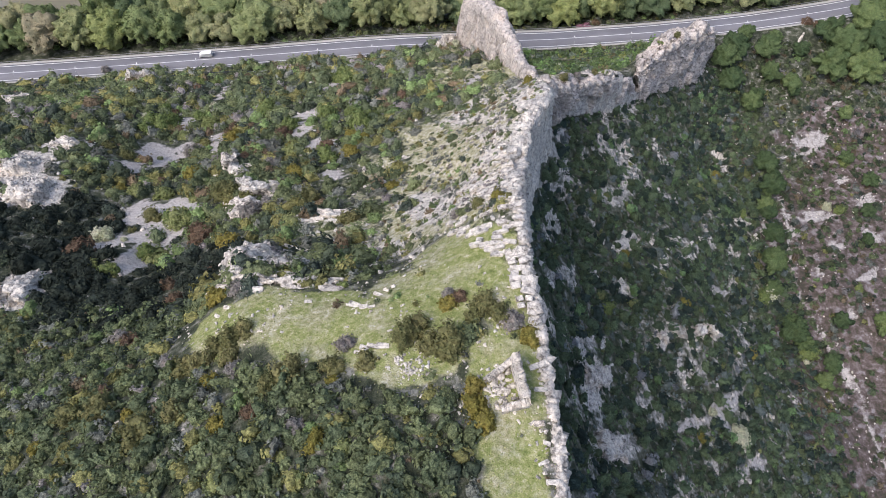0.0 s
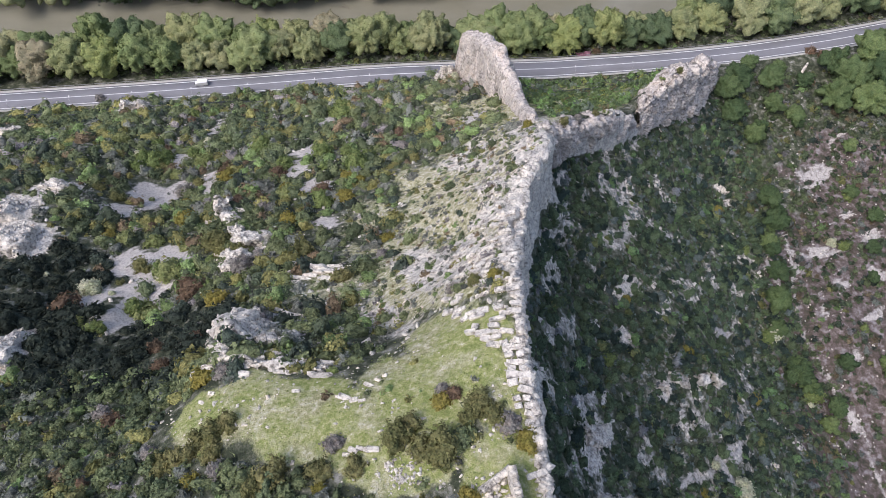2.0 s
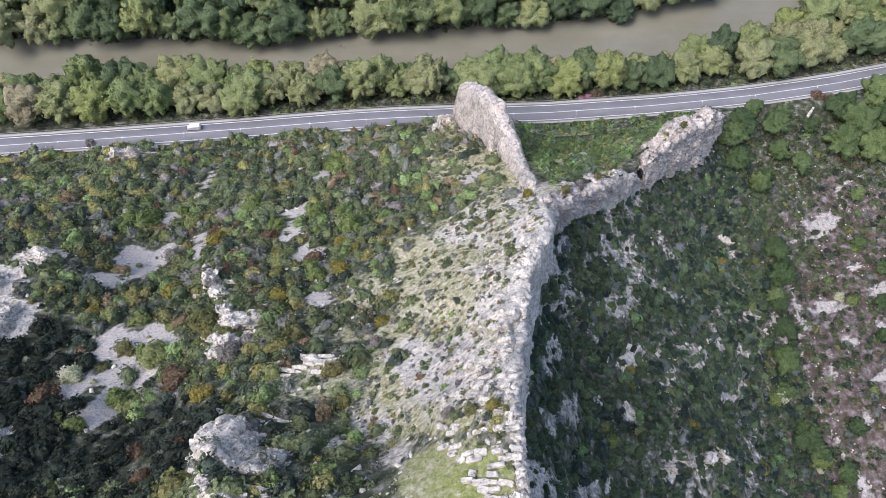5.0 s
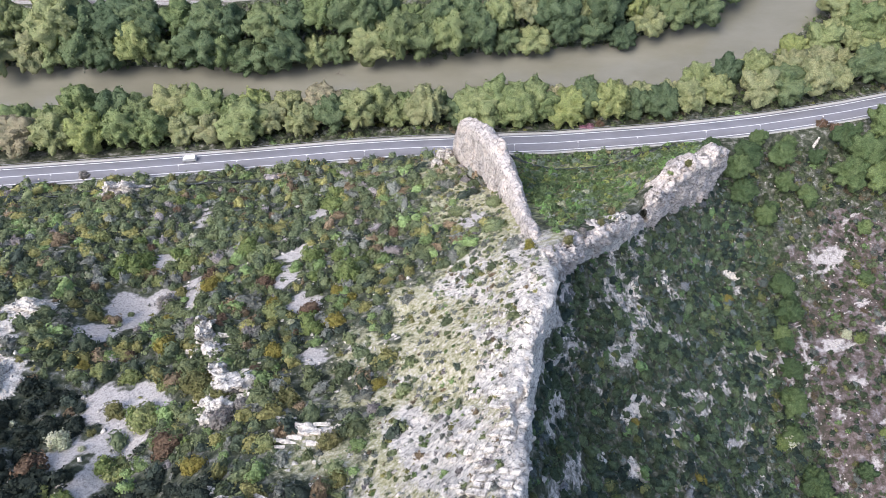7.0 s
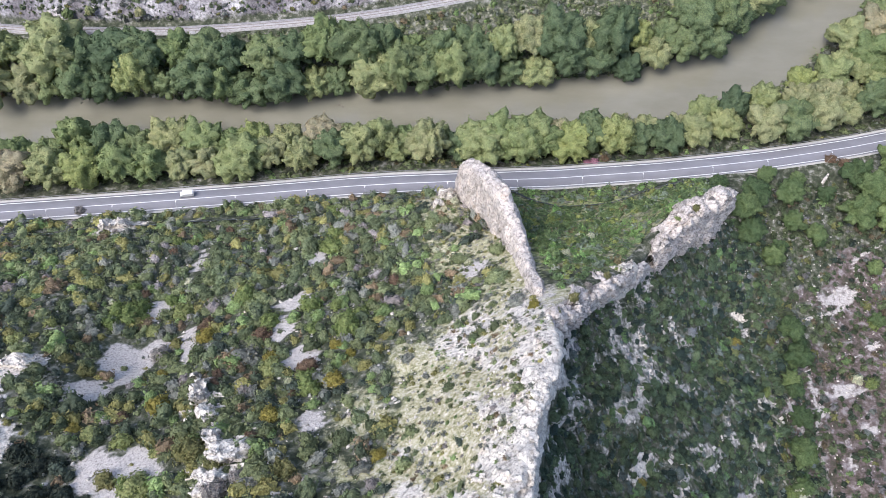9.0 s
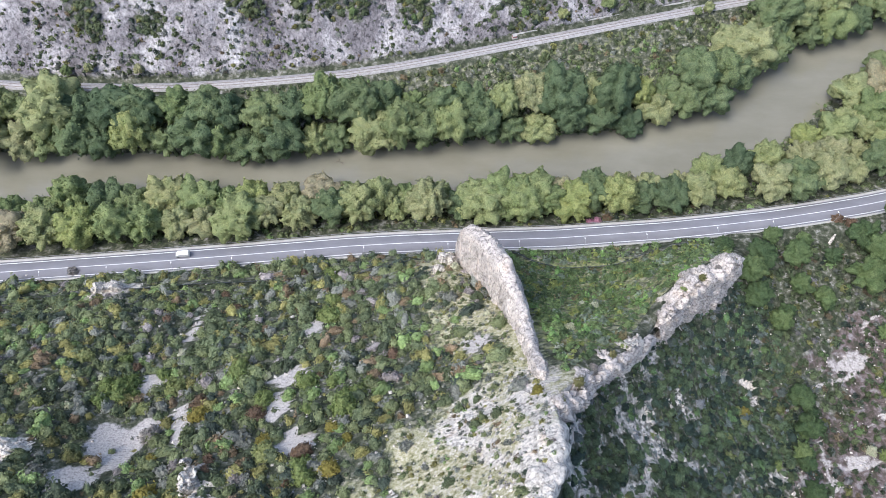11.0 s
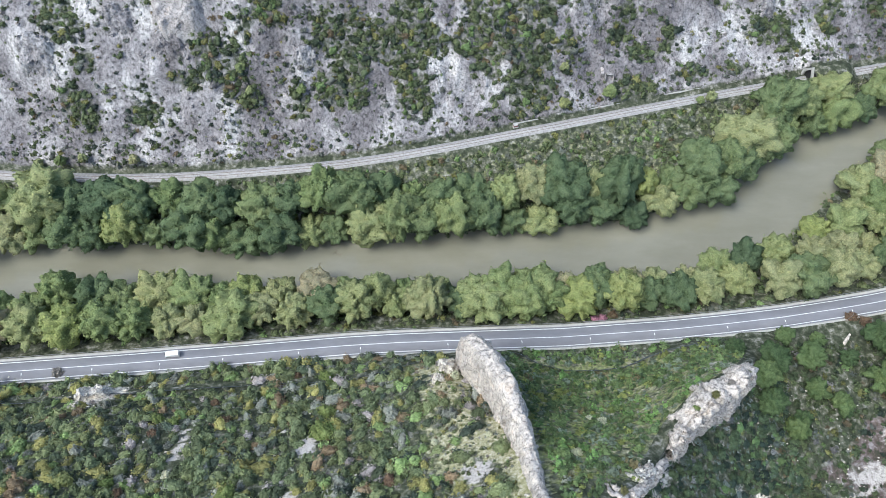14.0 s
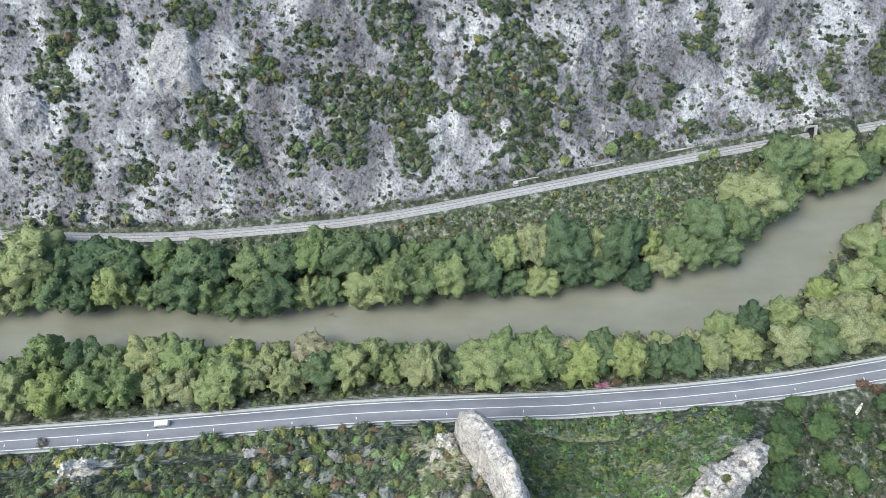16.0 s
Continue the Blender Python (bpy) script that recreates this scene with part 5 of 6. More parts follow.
def river_trees():
    rng = random.Random(3)
    for x in np.arange(-228, 242, 13.8):
        near, road_y = along(RIVER_NEAR, x, 1), along(ROAD, x, 1)
        rows = [road_y + 17.5, near - 4.5] if near - road_y < 40 else list(np.arange(road_y + 17.5, near - 3, 11))
        for j, yy in enumerate(rows):
            big = rng.uniform(0.92, 1.12) if j % 2 == 0 else rng.uniform(0.82, 1.08)
            tree(x + rng.uniform(-2.5, 2.5) + (6.9 if j % 2 else 0), yy + rng.uniform(-1.2, 1.2), big, rng.randrange(6), rng.uniform(0, 6.28), deep=rng.random() < 0.15, tall=0.86)
        fb, ty = along(RIVER_FAR, x, 1), along(TRACK, x, 1)
        rows = [fb - 0.3] + ([fb + 12.5] if ty - fb > 24 else [])
        for j, yy in enumerate(rows):
            tree(x + rng.uniform(-2.5, 2.5) + (6.9 if j % 2 else 0), yy + rng.uniform(-1.5, 2.0), rng.uniform(0.85, 1.32), rng.randrange(6), rng.uniform(0, 6.28), deep=rng.random() < 0.6, tall=0.95)


river_trees()


# ---- shrubs and small trees that stand out ----
def leaf_tint(name, a, b):
    return crown_material(name, [(0.0, a), (1.0, b)], 0.8)


BRIGHT = leaf_tint("fresh_green_leaves", (0.17, 0.225, 0.085), (0.23, 0.28, 0.11))
CREAM = leaf_tint("cream_blossom", (0.48, 0.5, 0.34), (0.62, 0.62, 0.5))
RUST = leaf_tint("rust_leaves", (0.165, 0.12, 0.085), (0.22, 0.15, 0.11))
PINK = leaf_tint("pink_blossom", (0.46, 0.24, 0.33), (0.56, 0.33, 0.42))
LIME = leaf_tint("lime_green_leaves", (0.25, 0.285, 0.12), (0.33, 0.355, 0.165))
YELLOW = leaf_tint("yellow_green_leaves", (0.235, 0.215, 0.06), (0.3, 0.26, 0.08))
OLIVE = leaf_tint("olive_leaves", (0.16, 0.165, 0.075), (0.23, 0.22, 0.105))
GREY = leaf_tint("grey_twigs", (0.27, 0.25, 0.24), (0.33, 0.31, 0.3))


def big_bush(name, seed, mat):
    v, f = blob(seed, 6, 44, 0.28, 0.4, 0.12, 520, 0.085, -0.25, 0, 0.45, 0.08, 0.9)
    return add_mesh(name, v, f, mat, False)


BUSH_MESHES = {k: [big_bush("shrub", 60 + 7 * j + s, m) for s in range(2)] for j, (k, m) in enumerate(dict(bright=BRIGHT, cream=CREAM, rust=RUST, pink=PINK, yellow=YELLOW, olive=OLIVE, grey=GREY, lime=LIME).items())}
SAY = dict(bright="fresh light green shrub among darker scrub", cream="shrub covered in cream-white blossom", rust="shrub with rust-red spring leaves", pink="redbud in pink blossom beside the road",
           yellow="dense yellow-green evergreen shrub", olive="dense dull olive green shrub", grey="leafless grey twiggy shrub", lime="pale lime green shrub in new leaf")
_count = 0


def shrub(kind, x, y, r, tall=1.0):
    global _count
    _count += 1
    ob = tagged(new("shrub", BUSH_MESHES[kind][_count % 2]), SAY[kind], "shrub", kind + " shrubs")
    ob.matrix_world = Matrix.Translation((x, y, float(surface(x, y)[0]) - 0.08 * r)) @ Matrix.Rotation(_count * 1.7, 4, "Z") @ Matrix.Diagonal((r, r, r * tall, 1))
    return ob


for kind, spots in STANDOUT.items():
    for x, y, r in spots:
        shrub(kind, x, y, r * (1.4 if y < 31 and x > -20 else 1.2))


for kind, x, y, z, r in [("olive", 104, 176, 48.6, 1.5), ("grey", 97, 171.4, 52.8, 1.3), ("olive", 89.5, 166.4, 56.4, 1.6), ("bright", 82, 161.4, 58, 1.3), ("olive", 37, 121.6, 95, 1.7), ("grey", 43, 127.6, 87.3, 1.5), ("olive", 50, 132.8, 80.8, 1.6), ("bright", 55.5, 137.2, 75, 1.3), ("olive", 30.5, 115, 103.4, 1.5)]:
    shrub(kind, x, y, r).location.z = z


def valley_trees():
    rng = random.Random(8)
    for x, y, s in [(138.5, 134.5, 0.45), (138, 124, 0.45), (133.4, 110.5, 0.42), (129, 86, 0.45), (130, 59, 0.4), (137, 53, 0.33), (139, 40.5, 0.28), (150, 63, 0.3), (176, 140, 0.28), (180, 163, 0.3), (159, 174, 0.35), (165, 63, 0.3), (137, 166, 0.42), (141, 171, 0.4), (132, 100, 0.36), (127, 76, 0.3), (133, 114, 0.32), (137, 122, 0.34), (140, 129, 0.36), (129, 90, 0.32), (131, 62, 0.34), (134, 55, 0.28)] + [(186, 196, 0.75), (197, 209, 0.8), (176, 186, 0.62), (192, 184, 0.7),
                    (205, 198, 0.8), (208, 214, 0.75), (181, 205, 0.55), (166, 196, 0.45), (150, 196, 0.42), (148, 182, 0.4), (158, 176, 0.4), (144, 47, 0.26), (166, 60, 0.3), (176, 112, 0.26), (182, 128, 0.28), (170, 98, 0.22),
                    (126, 186, 0.42), (133, 194, 0.45), (128, 176, 0.4), (156, 204, 0.4), (142, 206, 0.36), (118, 198, 0.36)]:
        tree(x, y, s * 1.3, rng.randrange(6), rng.uniform(0, 6), "small dull green tree in the valley scrub", "trees in the valley", tall=0.85, kinds=DULL)
    for x, y, s in [(60.4, 325.5, 0.42), (83, 332.5, 0.36), (129, 331, 0.25), (135, 333, 0.3), (-67, 323, 0.3), (-91, 321, 0.25), (-192, 291.5, 0.28), (-181, 291.5, 0.3), (-170, 292.5, 0.28), (-146, 292, 0.26), (-95, 329, 0.25), (60, 343, 0.35)]:
        tree(x, y, s, rng.randrange(6), rng.uniform(0, 6), "round light green tree at the foot of a dry slope", "trees by the railway")


valley_trees()


# ---- stones ----
def stone_mesh(seed, sx=1.0, sy=0.75, sz=0.6, name="stone"):
    """An angular block with worn corners."""
    rng = np.random.RandomState(seed)
    bm = bmesh.new()
    bmesh.ops.create_cube(bm, size=1.0)
    bmesh.ops.bevel(bm, geom=list(bm.edges), offset=0.11, segments=1, affect="EDGES")
    for v in bm.verts:
        v.co = Vector((v.co.x * sx, v.co.y * sy, v.co.z * sz)) + Vector(rng.normal(0, 0.055, 3))
    me = bpy.data.meshes.new(name)
    bm.to_mesh(me)
    bm.free()
    me.materials.append(ROCK)
    return me


def stones(name, label, x, y, size, lift=0.1, mat=None):
    """Loose stones as one object of stuff."""
    rng = np.random.RandomState(len(x))
    p, f = rubble(rng, np.stack([x, y, surface(x, y)[0] - lift * size], -1), size)
    return thing(name, p, f, mat or ROCK, label, "stones", kind="stuff")


def build_stones():
    rng = np.random.RandomState(21)
    x, y = scatter(rng, -40, 31, 30, 132, 0.72)
    d = x - crest_x(y)
    slab = smooth(-26, -4, d) * smooth(34, 46, y)
    ok = (d < 0.5) & (rng.rand(len(x)) < 0.05 + 0.42 * slab * (vnoise(x + y, y - x, 7, 2, 3) > 0.44)) & (patches(x, y, MEADOW) < 0.15) & (y > 33)
    stones("ridge_stones", "weathered white limestone blocks strewn on the ridge slope", x[ok], y[ok], rng.uniform(0.15, 1.0, ok.sum()) ** 2.4 * 0.8 + 0.12)
    y = rng.uniform(-14, 60, 900)
    x = crest_x(y) + rng.uniform(-0.7, 1.0, 900) ** 2 * 3.4 - 0.4
    stones("cliff_edge_stones", "broken pale limestone blocks along a cliff edge", x, y, rng.uniform(0.3, 1.0, 900) ** 2 * 0.95 + 0.2, 0.0)
    x, y = scatter(rng, -60, 15, -8, 40, 0.8)
    d = x - crest_x(y)
    ok = (d < -0.3) & (rng.rand(len(x)) < np.where(patches(x, y, MEADOW) > -0.2, 0.05 + 0.5 * (vnoise(x, y, 5, 4, 3) > 0.6), 0.03) + 0.5 * smooth(-3, -1, d))
    x, y = np.r_[x[ok], rng.normal(-5, 1.7, 150), rng.normal(2, 2.2, 120)], np.r_[y[ok], rng.normal(17.6, 1.4, 150), rng.normal(12, 3, 120)]
    stones("meadow_stones", "small white stones scattered in short grass", x, y, rng.uniform(0.25, 1, len(x)) ** 3 * 0.42 + 0.07)
    x, y = scatter(rng, 16, 130, -10, 180, 1.35)
    d = x - crest_x(y)
    ok = (d > 3) & (rng.rand(len(x)) < 0.006 + 0.5 * (patches(x, y, OUTCROP) > -0.15) + 0.25 * (patches(x, y, SCREE) > -0.1) + 0.3 * (vnoise(x, y, 9, 4, 3) < 0.33))
    stones("slope_stones", "grey limestone boulders showing through steep scrub", x[ok], y[ok], rng.uniform(0.3, 1.0, ok.sum()) ** 2 * 1.1 + 0.15)
    x, y = scatter(rng, 118, 215, -5, 190, 1.7)
    ok = (rng.rand(len(x)) < 0.06 + 0.5 * (patches(x, y, SCREE) > -0.1) + 0.2 * (vnoise(x, y, 12, 1, 3) > 0.58)) & (x - crest_x(y) > 6)
    stones("valley_stones", "grey and pinkish stones on dry earth", x[ok], y[ok], rng.uniform(0.15, 0.6, ok.sum()))
    x, y = scatter(rng, -210, -10, 40, 190, 1.9)
    ok = rng.rand(len(x)) < 0.05 + 0.75 * (patches(x, y, OUTCROP) > -0.15) + 0.1 * (np.abs(patches(x, y, SCREE)) < 0.3)
    stones("hill_stones", "pale stones and outcrops between shrubs", x[ok], y[ok], rng.uniform(0.2, 0.9, ok.sum()))
    x, y = scatter(rng, -265, 265, 288, 450, 2.6)
    up = y - along(TRACK, x, 1)
    ok = (up > 6) & (rng.rand(len(x)) < 0.3) & (patches(x, y, GROVES, 0.5) < 0.1)
    stones("far_slope_rocks", "jagged grey limestone rocks on the far slope", x[ok], y[ok], rng.uniform(0.3, 1.0, ok.sum()) ** 2 * 1.5, mat=FAR_ROCK)


build_stones()

# bedded blocks along the crest
BLOCKS = [stone_mesh(s, 1.5 + 0.5 * (s % 4), 0.8 + 0.15 * (s % 3), 0.8, "block") for s in range(8)]


def pavement():
    rng = random.Random(12)
    base = holder("limestone_pavement", 6, 50, 165, "stepped white limestone beds broken into blocks along the crest", "rock pavement")
    n = 0
    y = 36.5
    while y < 74:
        xe = float(crest_x(y)) - 0.2
        wide = np.interp(y, [36, 44, 52, 60, 74], [9, 12, 11, 10, 9])
        x = xe - rng.uniform(0, 1)
        row = rng.random()
        while x > xe - wide:
            w = rng.uniform(0.7, 1.0) ** 2 * 2.9
            if rng.random() < (0.68 if row > 0.3 else 0.2) and not (46.5 < y < 52.5 and xe - 11 < x < xe - 2 and rng.random() < 0.6):
                e = 0.5
                z0 = float(surface(x, y)[0])
                nx, ny = float(land(x + e, y) - land(x - e, y)) / (2 * e), float(land(x, y + e) - land(x, y - e)) / (2 * e)
                up = Vector((-nx * 0.75, -ny * 0.5, 1)).normalized()
                ax = Vector((1, 0.22 * rng.uniform(-1, 1), nx * 0.75))
                ax = (ax - up * ax.dot(up)).normalized()
                m = Matrix((ax, up.cross(ax), up)).transposed().to_4x4()
                ob = part("block", BLOCKS[rng.randrange(8)], base)
                s = w / 2.2
                ob.matrix_world = Matrix.Translation((x, y + rng.uniform(-0.25, 0.25), z0 + rng.uniform(0.15, 0.5))) @ m @ Matrix.Diagonal((s, rng.uniform(0.6, 1.3), rng.uniform(0.6, 1.2), 1)) @ Matrix.Rotation(rng.uniform(-0.22, 0.22), 4, "Z")
                ob.matrix_parent_inverse = Matrix.Translation((-6, -50, -165))
                n += 1
            x -= w * 1.02
        y += rng.uniform(0.95, 1.3)
    y = 22.0
    while y < 37:
        for k in range(2):
            x = float(crest_x(y)) - 0.9 - k * 1.5 + rng.uniform(-0.2, 0.2)
            if k == 0 or rng.random() < 0.6:
                ob = part("block", BLOCKS[rng.randrange(8)], base)
                ob.matrix_world = Matrix.Translation((x, y, float(surface(x, y)[0]) + 0.2)) @ Matrix.Rotation(rng.uniform(-0.3, 0.3), 4, "Z") @ Matrix.Diagonal((0.75, 1.0, 1.1, 1))
                ob.matrix_parent_inverse = Matrix.Translation((-6, -50, -165))
                n += 1
        y += rng.uniform(0.9, 1.4)


pavement()


def ledges(x0, x1, y0, y1, slant, label, seed, full=0.62):
    """Thin limestone beds cropping out in rows across a slope, each broken into long blocks."""
    rng = random.Random(seed)
    cx, cy = (x0 + x1) / 2, (y0 + y1) / 2
    cz = float(surface(cx, cy)[0])
    base = holder("limestone_ledges", cx, cy, cz, label, "rock ledges", "bedded ledges on the hillside")
    y = y0
    while y < y1:
        x = x0 + rng.uniform(0, 2)
        while x < x1:
            long = rng.uniform(1.2, 3.4)
            yy = y + slant * (x - cx) + rng.uniform(-0.25, 0.25)
            u, v = (x - cx) / (x1 - x0) * 2, (y - cy) / (y1 - y0) * 2
            if rng.random() < full * 1.5 * (1.1 - u * u * 0.7 - v * v * 0.5) * float(vnoise(x, yy, 6, seed % 5, 2) + 0.25):
                ob = part("block", BLOCKS[rng.randrange(8)], base)
                ob.location = (x - cx, yy - cy, float(surface(x, yy)[0]) + rng.uniform(0.0, 0.45) - cz)
                ob.rotation_euler = (rng.uniform(-0.12, 0.12), rng.uniform(-0.08, 0.08), math.atan(slant) + rng.uniform(-0.15, 0.15))
                ob.scale = (long / 2.1, rng.uniform(0.7, 1.2), rng.uniform(0.6, 1.1))
            x += long * 0.95
        y += rng.uniform(0.9, 1.35)


LEDGE = "rows of white limestone beds stepping down a scrub slope"
ledges(-47, -27, 40.5, 53, -0.18, LEDGE, 1, 0.8)
ledges(-43, -17, 33.5, 39.5, -0.12, LEDGE, 2, 0.85)
ledges(-60, -44, 74, 86, 0.1, LEDGE, 3, 0.55)
ledges(-40, -18, 63, 70, -0.08, LEDGE, 4, 0.45)
ledges(-68, -58, 88, 101, 0.15, LEDGE, 5, 0.5)


# ---- ruined tower on the meadow ----
def ruin():
    base = holder("ruined_tower", 10, 14.5, float(surface(9.5, 14.5)[0]), "roofless stump of a pale stone tower with an L-shaped wall", "ruin")
    rng = np.random.RandomState(4)

    def wall(a, b, thick, high_a, high_b, seed):
        a, b = np.array(a), np.array(b)
        n, m = 26, 12
        prof = np.array([(-0.5, -1.6), (-0.5, -0.4), (-0.5, 0.3), (-0.48, 0.7), (-0.42, 0.97), (-0.15, 1.02), (0.15, 1.0), (0.42, 0.96), (0.48, 0.7), (0.5, 0.3), (0.5, -0.4), (0.5, -1.6)])
        d = (b - a) / np.linalg.norm(b - a)
        nn = np.array([-d[1], d[0]])
        P = []
        for i in range(n):
            t = i / (n - 1)
            c = a + (b - a) * t
            h = (high_a + (high_b - high_a) * t) * (0.88 + 0.3 * rng.rand())
            zb = float(surface(c[0], c[1])[0])
            for u, v in prof:
                P.append((*(c + nn * u * thick), zb + v * h))
        q = shake(np.array(P), 0.22, 0.7, seed)
        me = add_mesh("wall", np.r_[q, [q[:m].mean(0)], [q[-m:].mean(0)]], np.concatenate([grid_faces(n, m)]), ROCK)
        ob = part("wall", me, base, "thick rubble masonry wall with a broken top")
        ob.matrix_parent_inverse = Matrix.Translation([-c for c in base.location])
    wall((9.6, 18.4), (10.9, 12.2), 1.15, 4.4, 3.6, 0)
    wall((11.2, 12.0), (7.6, 11.2), 1.15, 3.5, 1.5, 2)
    wall((9.6, 18.2), (5.9, 15.4), 1.0, 2.4, 0.8, 3)
    n = 110
    x, y = rng.normal(7.6, 1.2, n), rng.normal(14.4, 1.5, n)
    z = surface(x, y)[0] + 0.4 * np.exp(-((x - 9) / 2.2) ** 2 - ((y - 15) / 3) ** 2) * rng.uniform(0.2, 1, n)
    rv, rf = rubble(rng, np.stack([x, y, z], -1), rng.uniform(0.3, 1, n) ** 2 * 0.5 + 0.08)
    ob = part("rubble", add_mesh("rubble", rv, rf, ROCK), base, "fallen masonry rubble inside the walls")
    ob["kind"] = "stuff"
    ob.matrix_parent_inverse = Matrix.Translation([-c for c in base.location])


ruin()
for x, y, s in [(-8.8, 20.8, 0.75), (-10.2, 20.9, 0.8), (-11.5, 20.7, 0.65), (-12.6, 20.2, 0.5), (-12.5, 28.4, 0.7), (-14, 28.8, 0.8), (-11.2, 28.2, 0.55), (-10.4, 30.8, 0.6), (-9, 31.6, 0.5), (-22, 30.2, 0.5), (12.6, 9.4, 0.7), (13.4, 6.8, 0.7), (13.2, 14, 0.65), (13, 17.4, 0.8), (13.8, 2, 0.8), (12.8, 4.4, 0.6), (-8.2, 32.4, 0.5), (-36.5, 30.5, 0.6), (-38, 29, 0.5)]:
    ob = tagged(new("boulder", BLOCKS[int(abs(x) * 3) % 8]), "white limestone boulder lying in short grass", "boulder", "boulders on the meadow")
    ob.matrix_world = Matrix.Translation((x, y, float(surface(x, y)[0]) + 0.12)) @ Matrix.Rotation(0.4 * math.sin(5 * x), 4, "Z") @ Matrix.Diagonal((s, s, s, 1))


# ---- along the road ----
def box_arrays(x, y, z, sx, sy, sz):
    v = np.array([(i, j, k) for k in (-0.5, 0.5) for j in (-0.5, 0.5) for i in (-0.5, 0.5)]) * (sx, sy, sz) + (x, y, z)
    f = [(0, 2, 3, 1), (4, 5, 7, 6), (0, 1, 5, 4), (2, 6, 7, 3), (0, 4, 6, 2), (1, 3, 7, 5)]
    return v, f


def road_frame(x, off):
    y = along(ROAD, x, 1)
    a = math.atan2(along(ROAD, x + 1, 1) - along(ROAD, x - 1, 1), 2)
    return x - math.sin(a) * off, y + math.cos(a) * off, a


WHITE = plain_material("white_paint", (0.7, 0.7, 0.69), (0.82, 0.82, 0.81), 1.5, 0.5)
DARK = plain_material("rubber_and_tunnel_shade", (0.02, 0.02, 0.02), (0.04, 0.04, 0.04), 3, 0.8)
GLASS = plain_material("dark_glass", (0.03, 0.035, 0.04), (0.06, 0.065, 0.07), 1, 0.08)


def lamp_model():
    lamp = holder("street_lamp", 0, 0, 0, "slim galvanised street lamp with a curved arm", "street lamp", "street lamps along the road")
    V, F = tube([(0, 0, -0.4), (0, 0, 2.5), (0, 0, 4.8), (0, 0.3, 5.5), (0, 0.9, 5.8), (0, 1.5, 5.9)], (0.09, 0.075, 0.06, 0.05, 0.045, 0.04), 8)
    part("pole", add_mesh("pole", V, F, STEEL), lamp)
    bm = bmesh.new()
    bmesh.ops.create_cube(bm, size=1.0)
    for v in bm.verts:
        v.co = Vector((v.co.x * (0.38 if v.co.y < 0 else 0.26), v.co.y * 0.9 + 1.8, v.co.z * 0.18 + 5.92))
    bmesh.ops.bevel(bm, geom=list(bm.edges), offset=0.05, segments=2, affect="EDGES")
    me = bpy.data.meshes.new("lamp_head")
    bm.to_mesh(me)
    bm.free()
    me.materials.append(WHITE)
    part("lamp_head", me, lamp, "white lamp head")
    return lamp


lamp = None
for x in (-198, -170.1, -142, -115, -89.5, -58.9, -33.5, 2.6, 33.2, 61.4, 88.2, 119, 143.6, 172.7):
    px, py, a = road_frame(x, -5.4)
    m = Matrix.Translation((px, py, 0.1)) @ Matrix.Rotation(a, 4, "Z")
    if lamp is None:
        lamp = lamp_model()
        lamp.matrix_world = m
    else:
        copy_thing(lamp, m)


def guard_rail():
    rail = holder("guard_rail", 0, 211, 0, "galvanised steel crash barrier along the river side of the road", "guard rail")
    xs = np.arange(-228, 230, 2.0)
    pts = np.array([road_frame(x, 5.9)[:2] for x in xs])
    prof = [(0.0, 0.5), (-0.05, 0.56), (0.0, 0.63), (-0.05, 0.7), (0.0, 0.78), (0.05, 0.78), (0.02, 0.63), (0.05, 0.5)]
    P = np.array([(x, y + u - 211, w + 0.1) for x, y in pts for u, w in prof])
    part("beam", add_mesh("beam", P, grid_faces(len(pts), len(prof)), STEEL), rail)
    v, f = box_arrays(0, 0, 0.25, 0.1, 0.14, 1.0)
    me = add_mesh("post", v, f, STEEL)
    for x in np.arange(-228, 230, 4.0):
        px, py, a = road_frame(x, 6.05)
        part("post", me, rail).location = (px, py - 211, 0)


guard_rail()


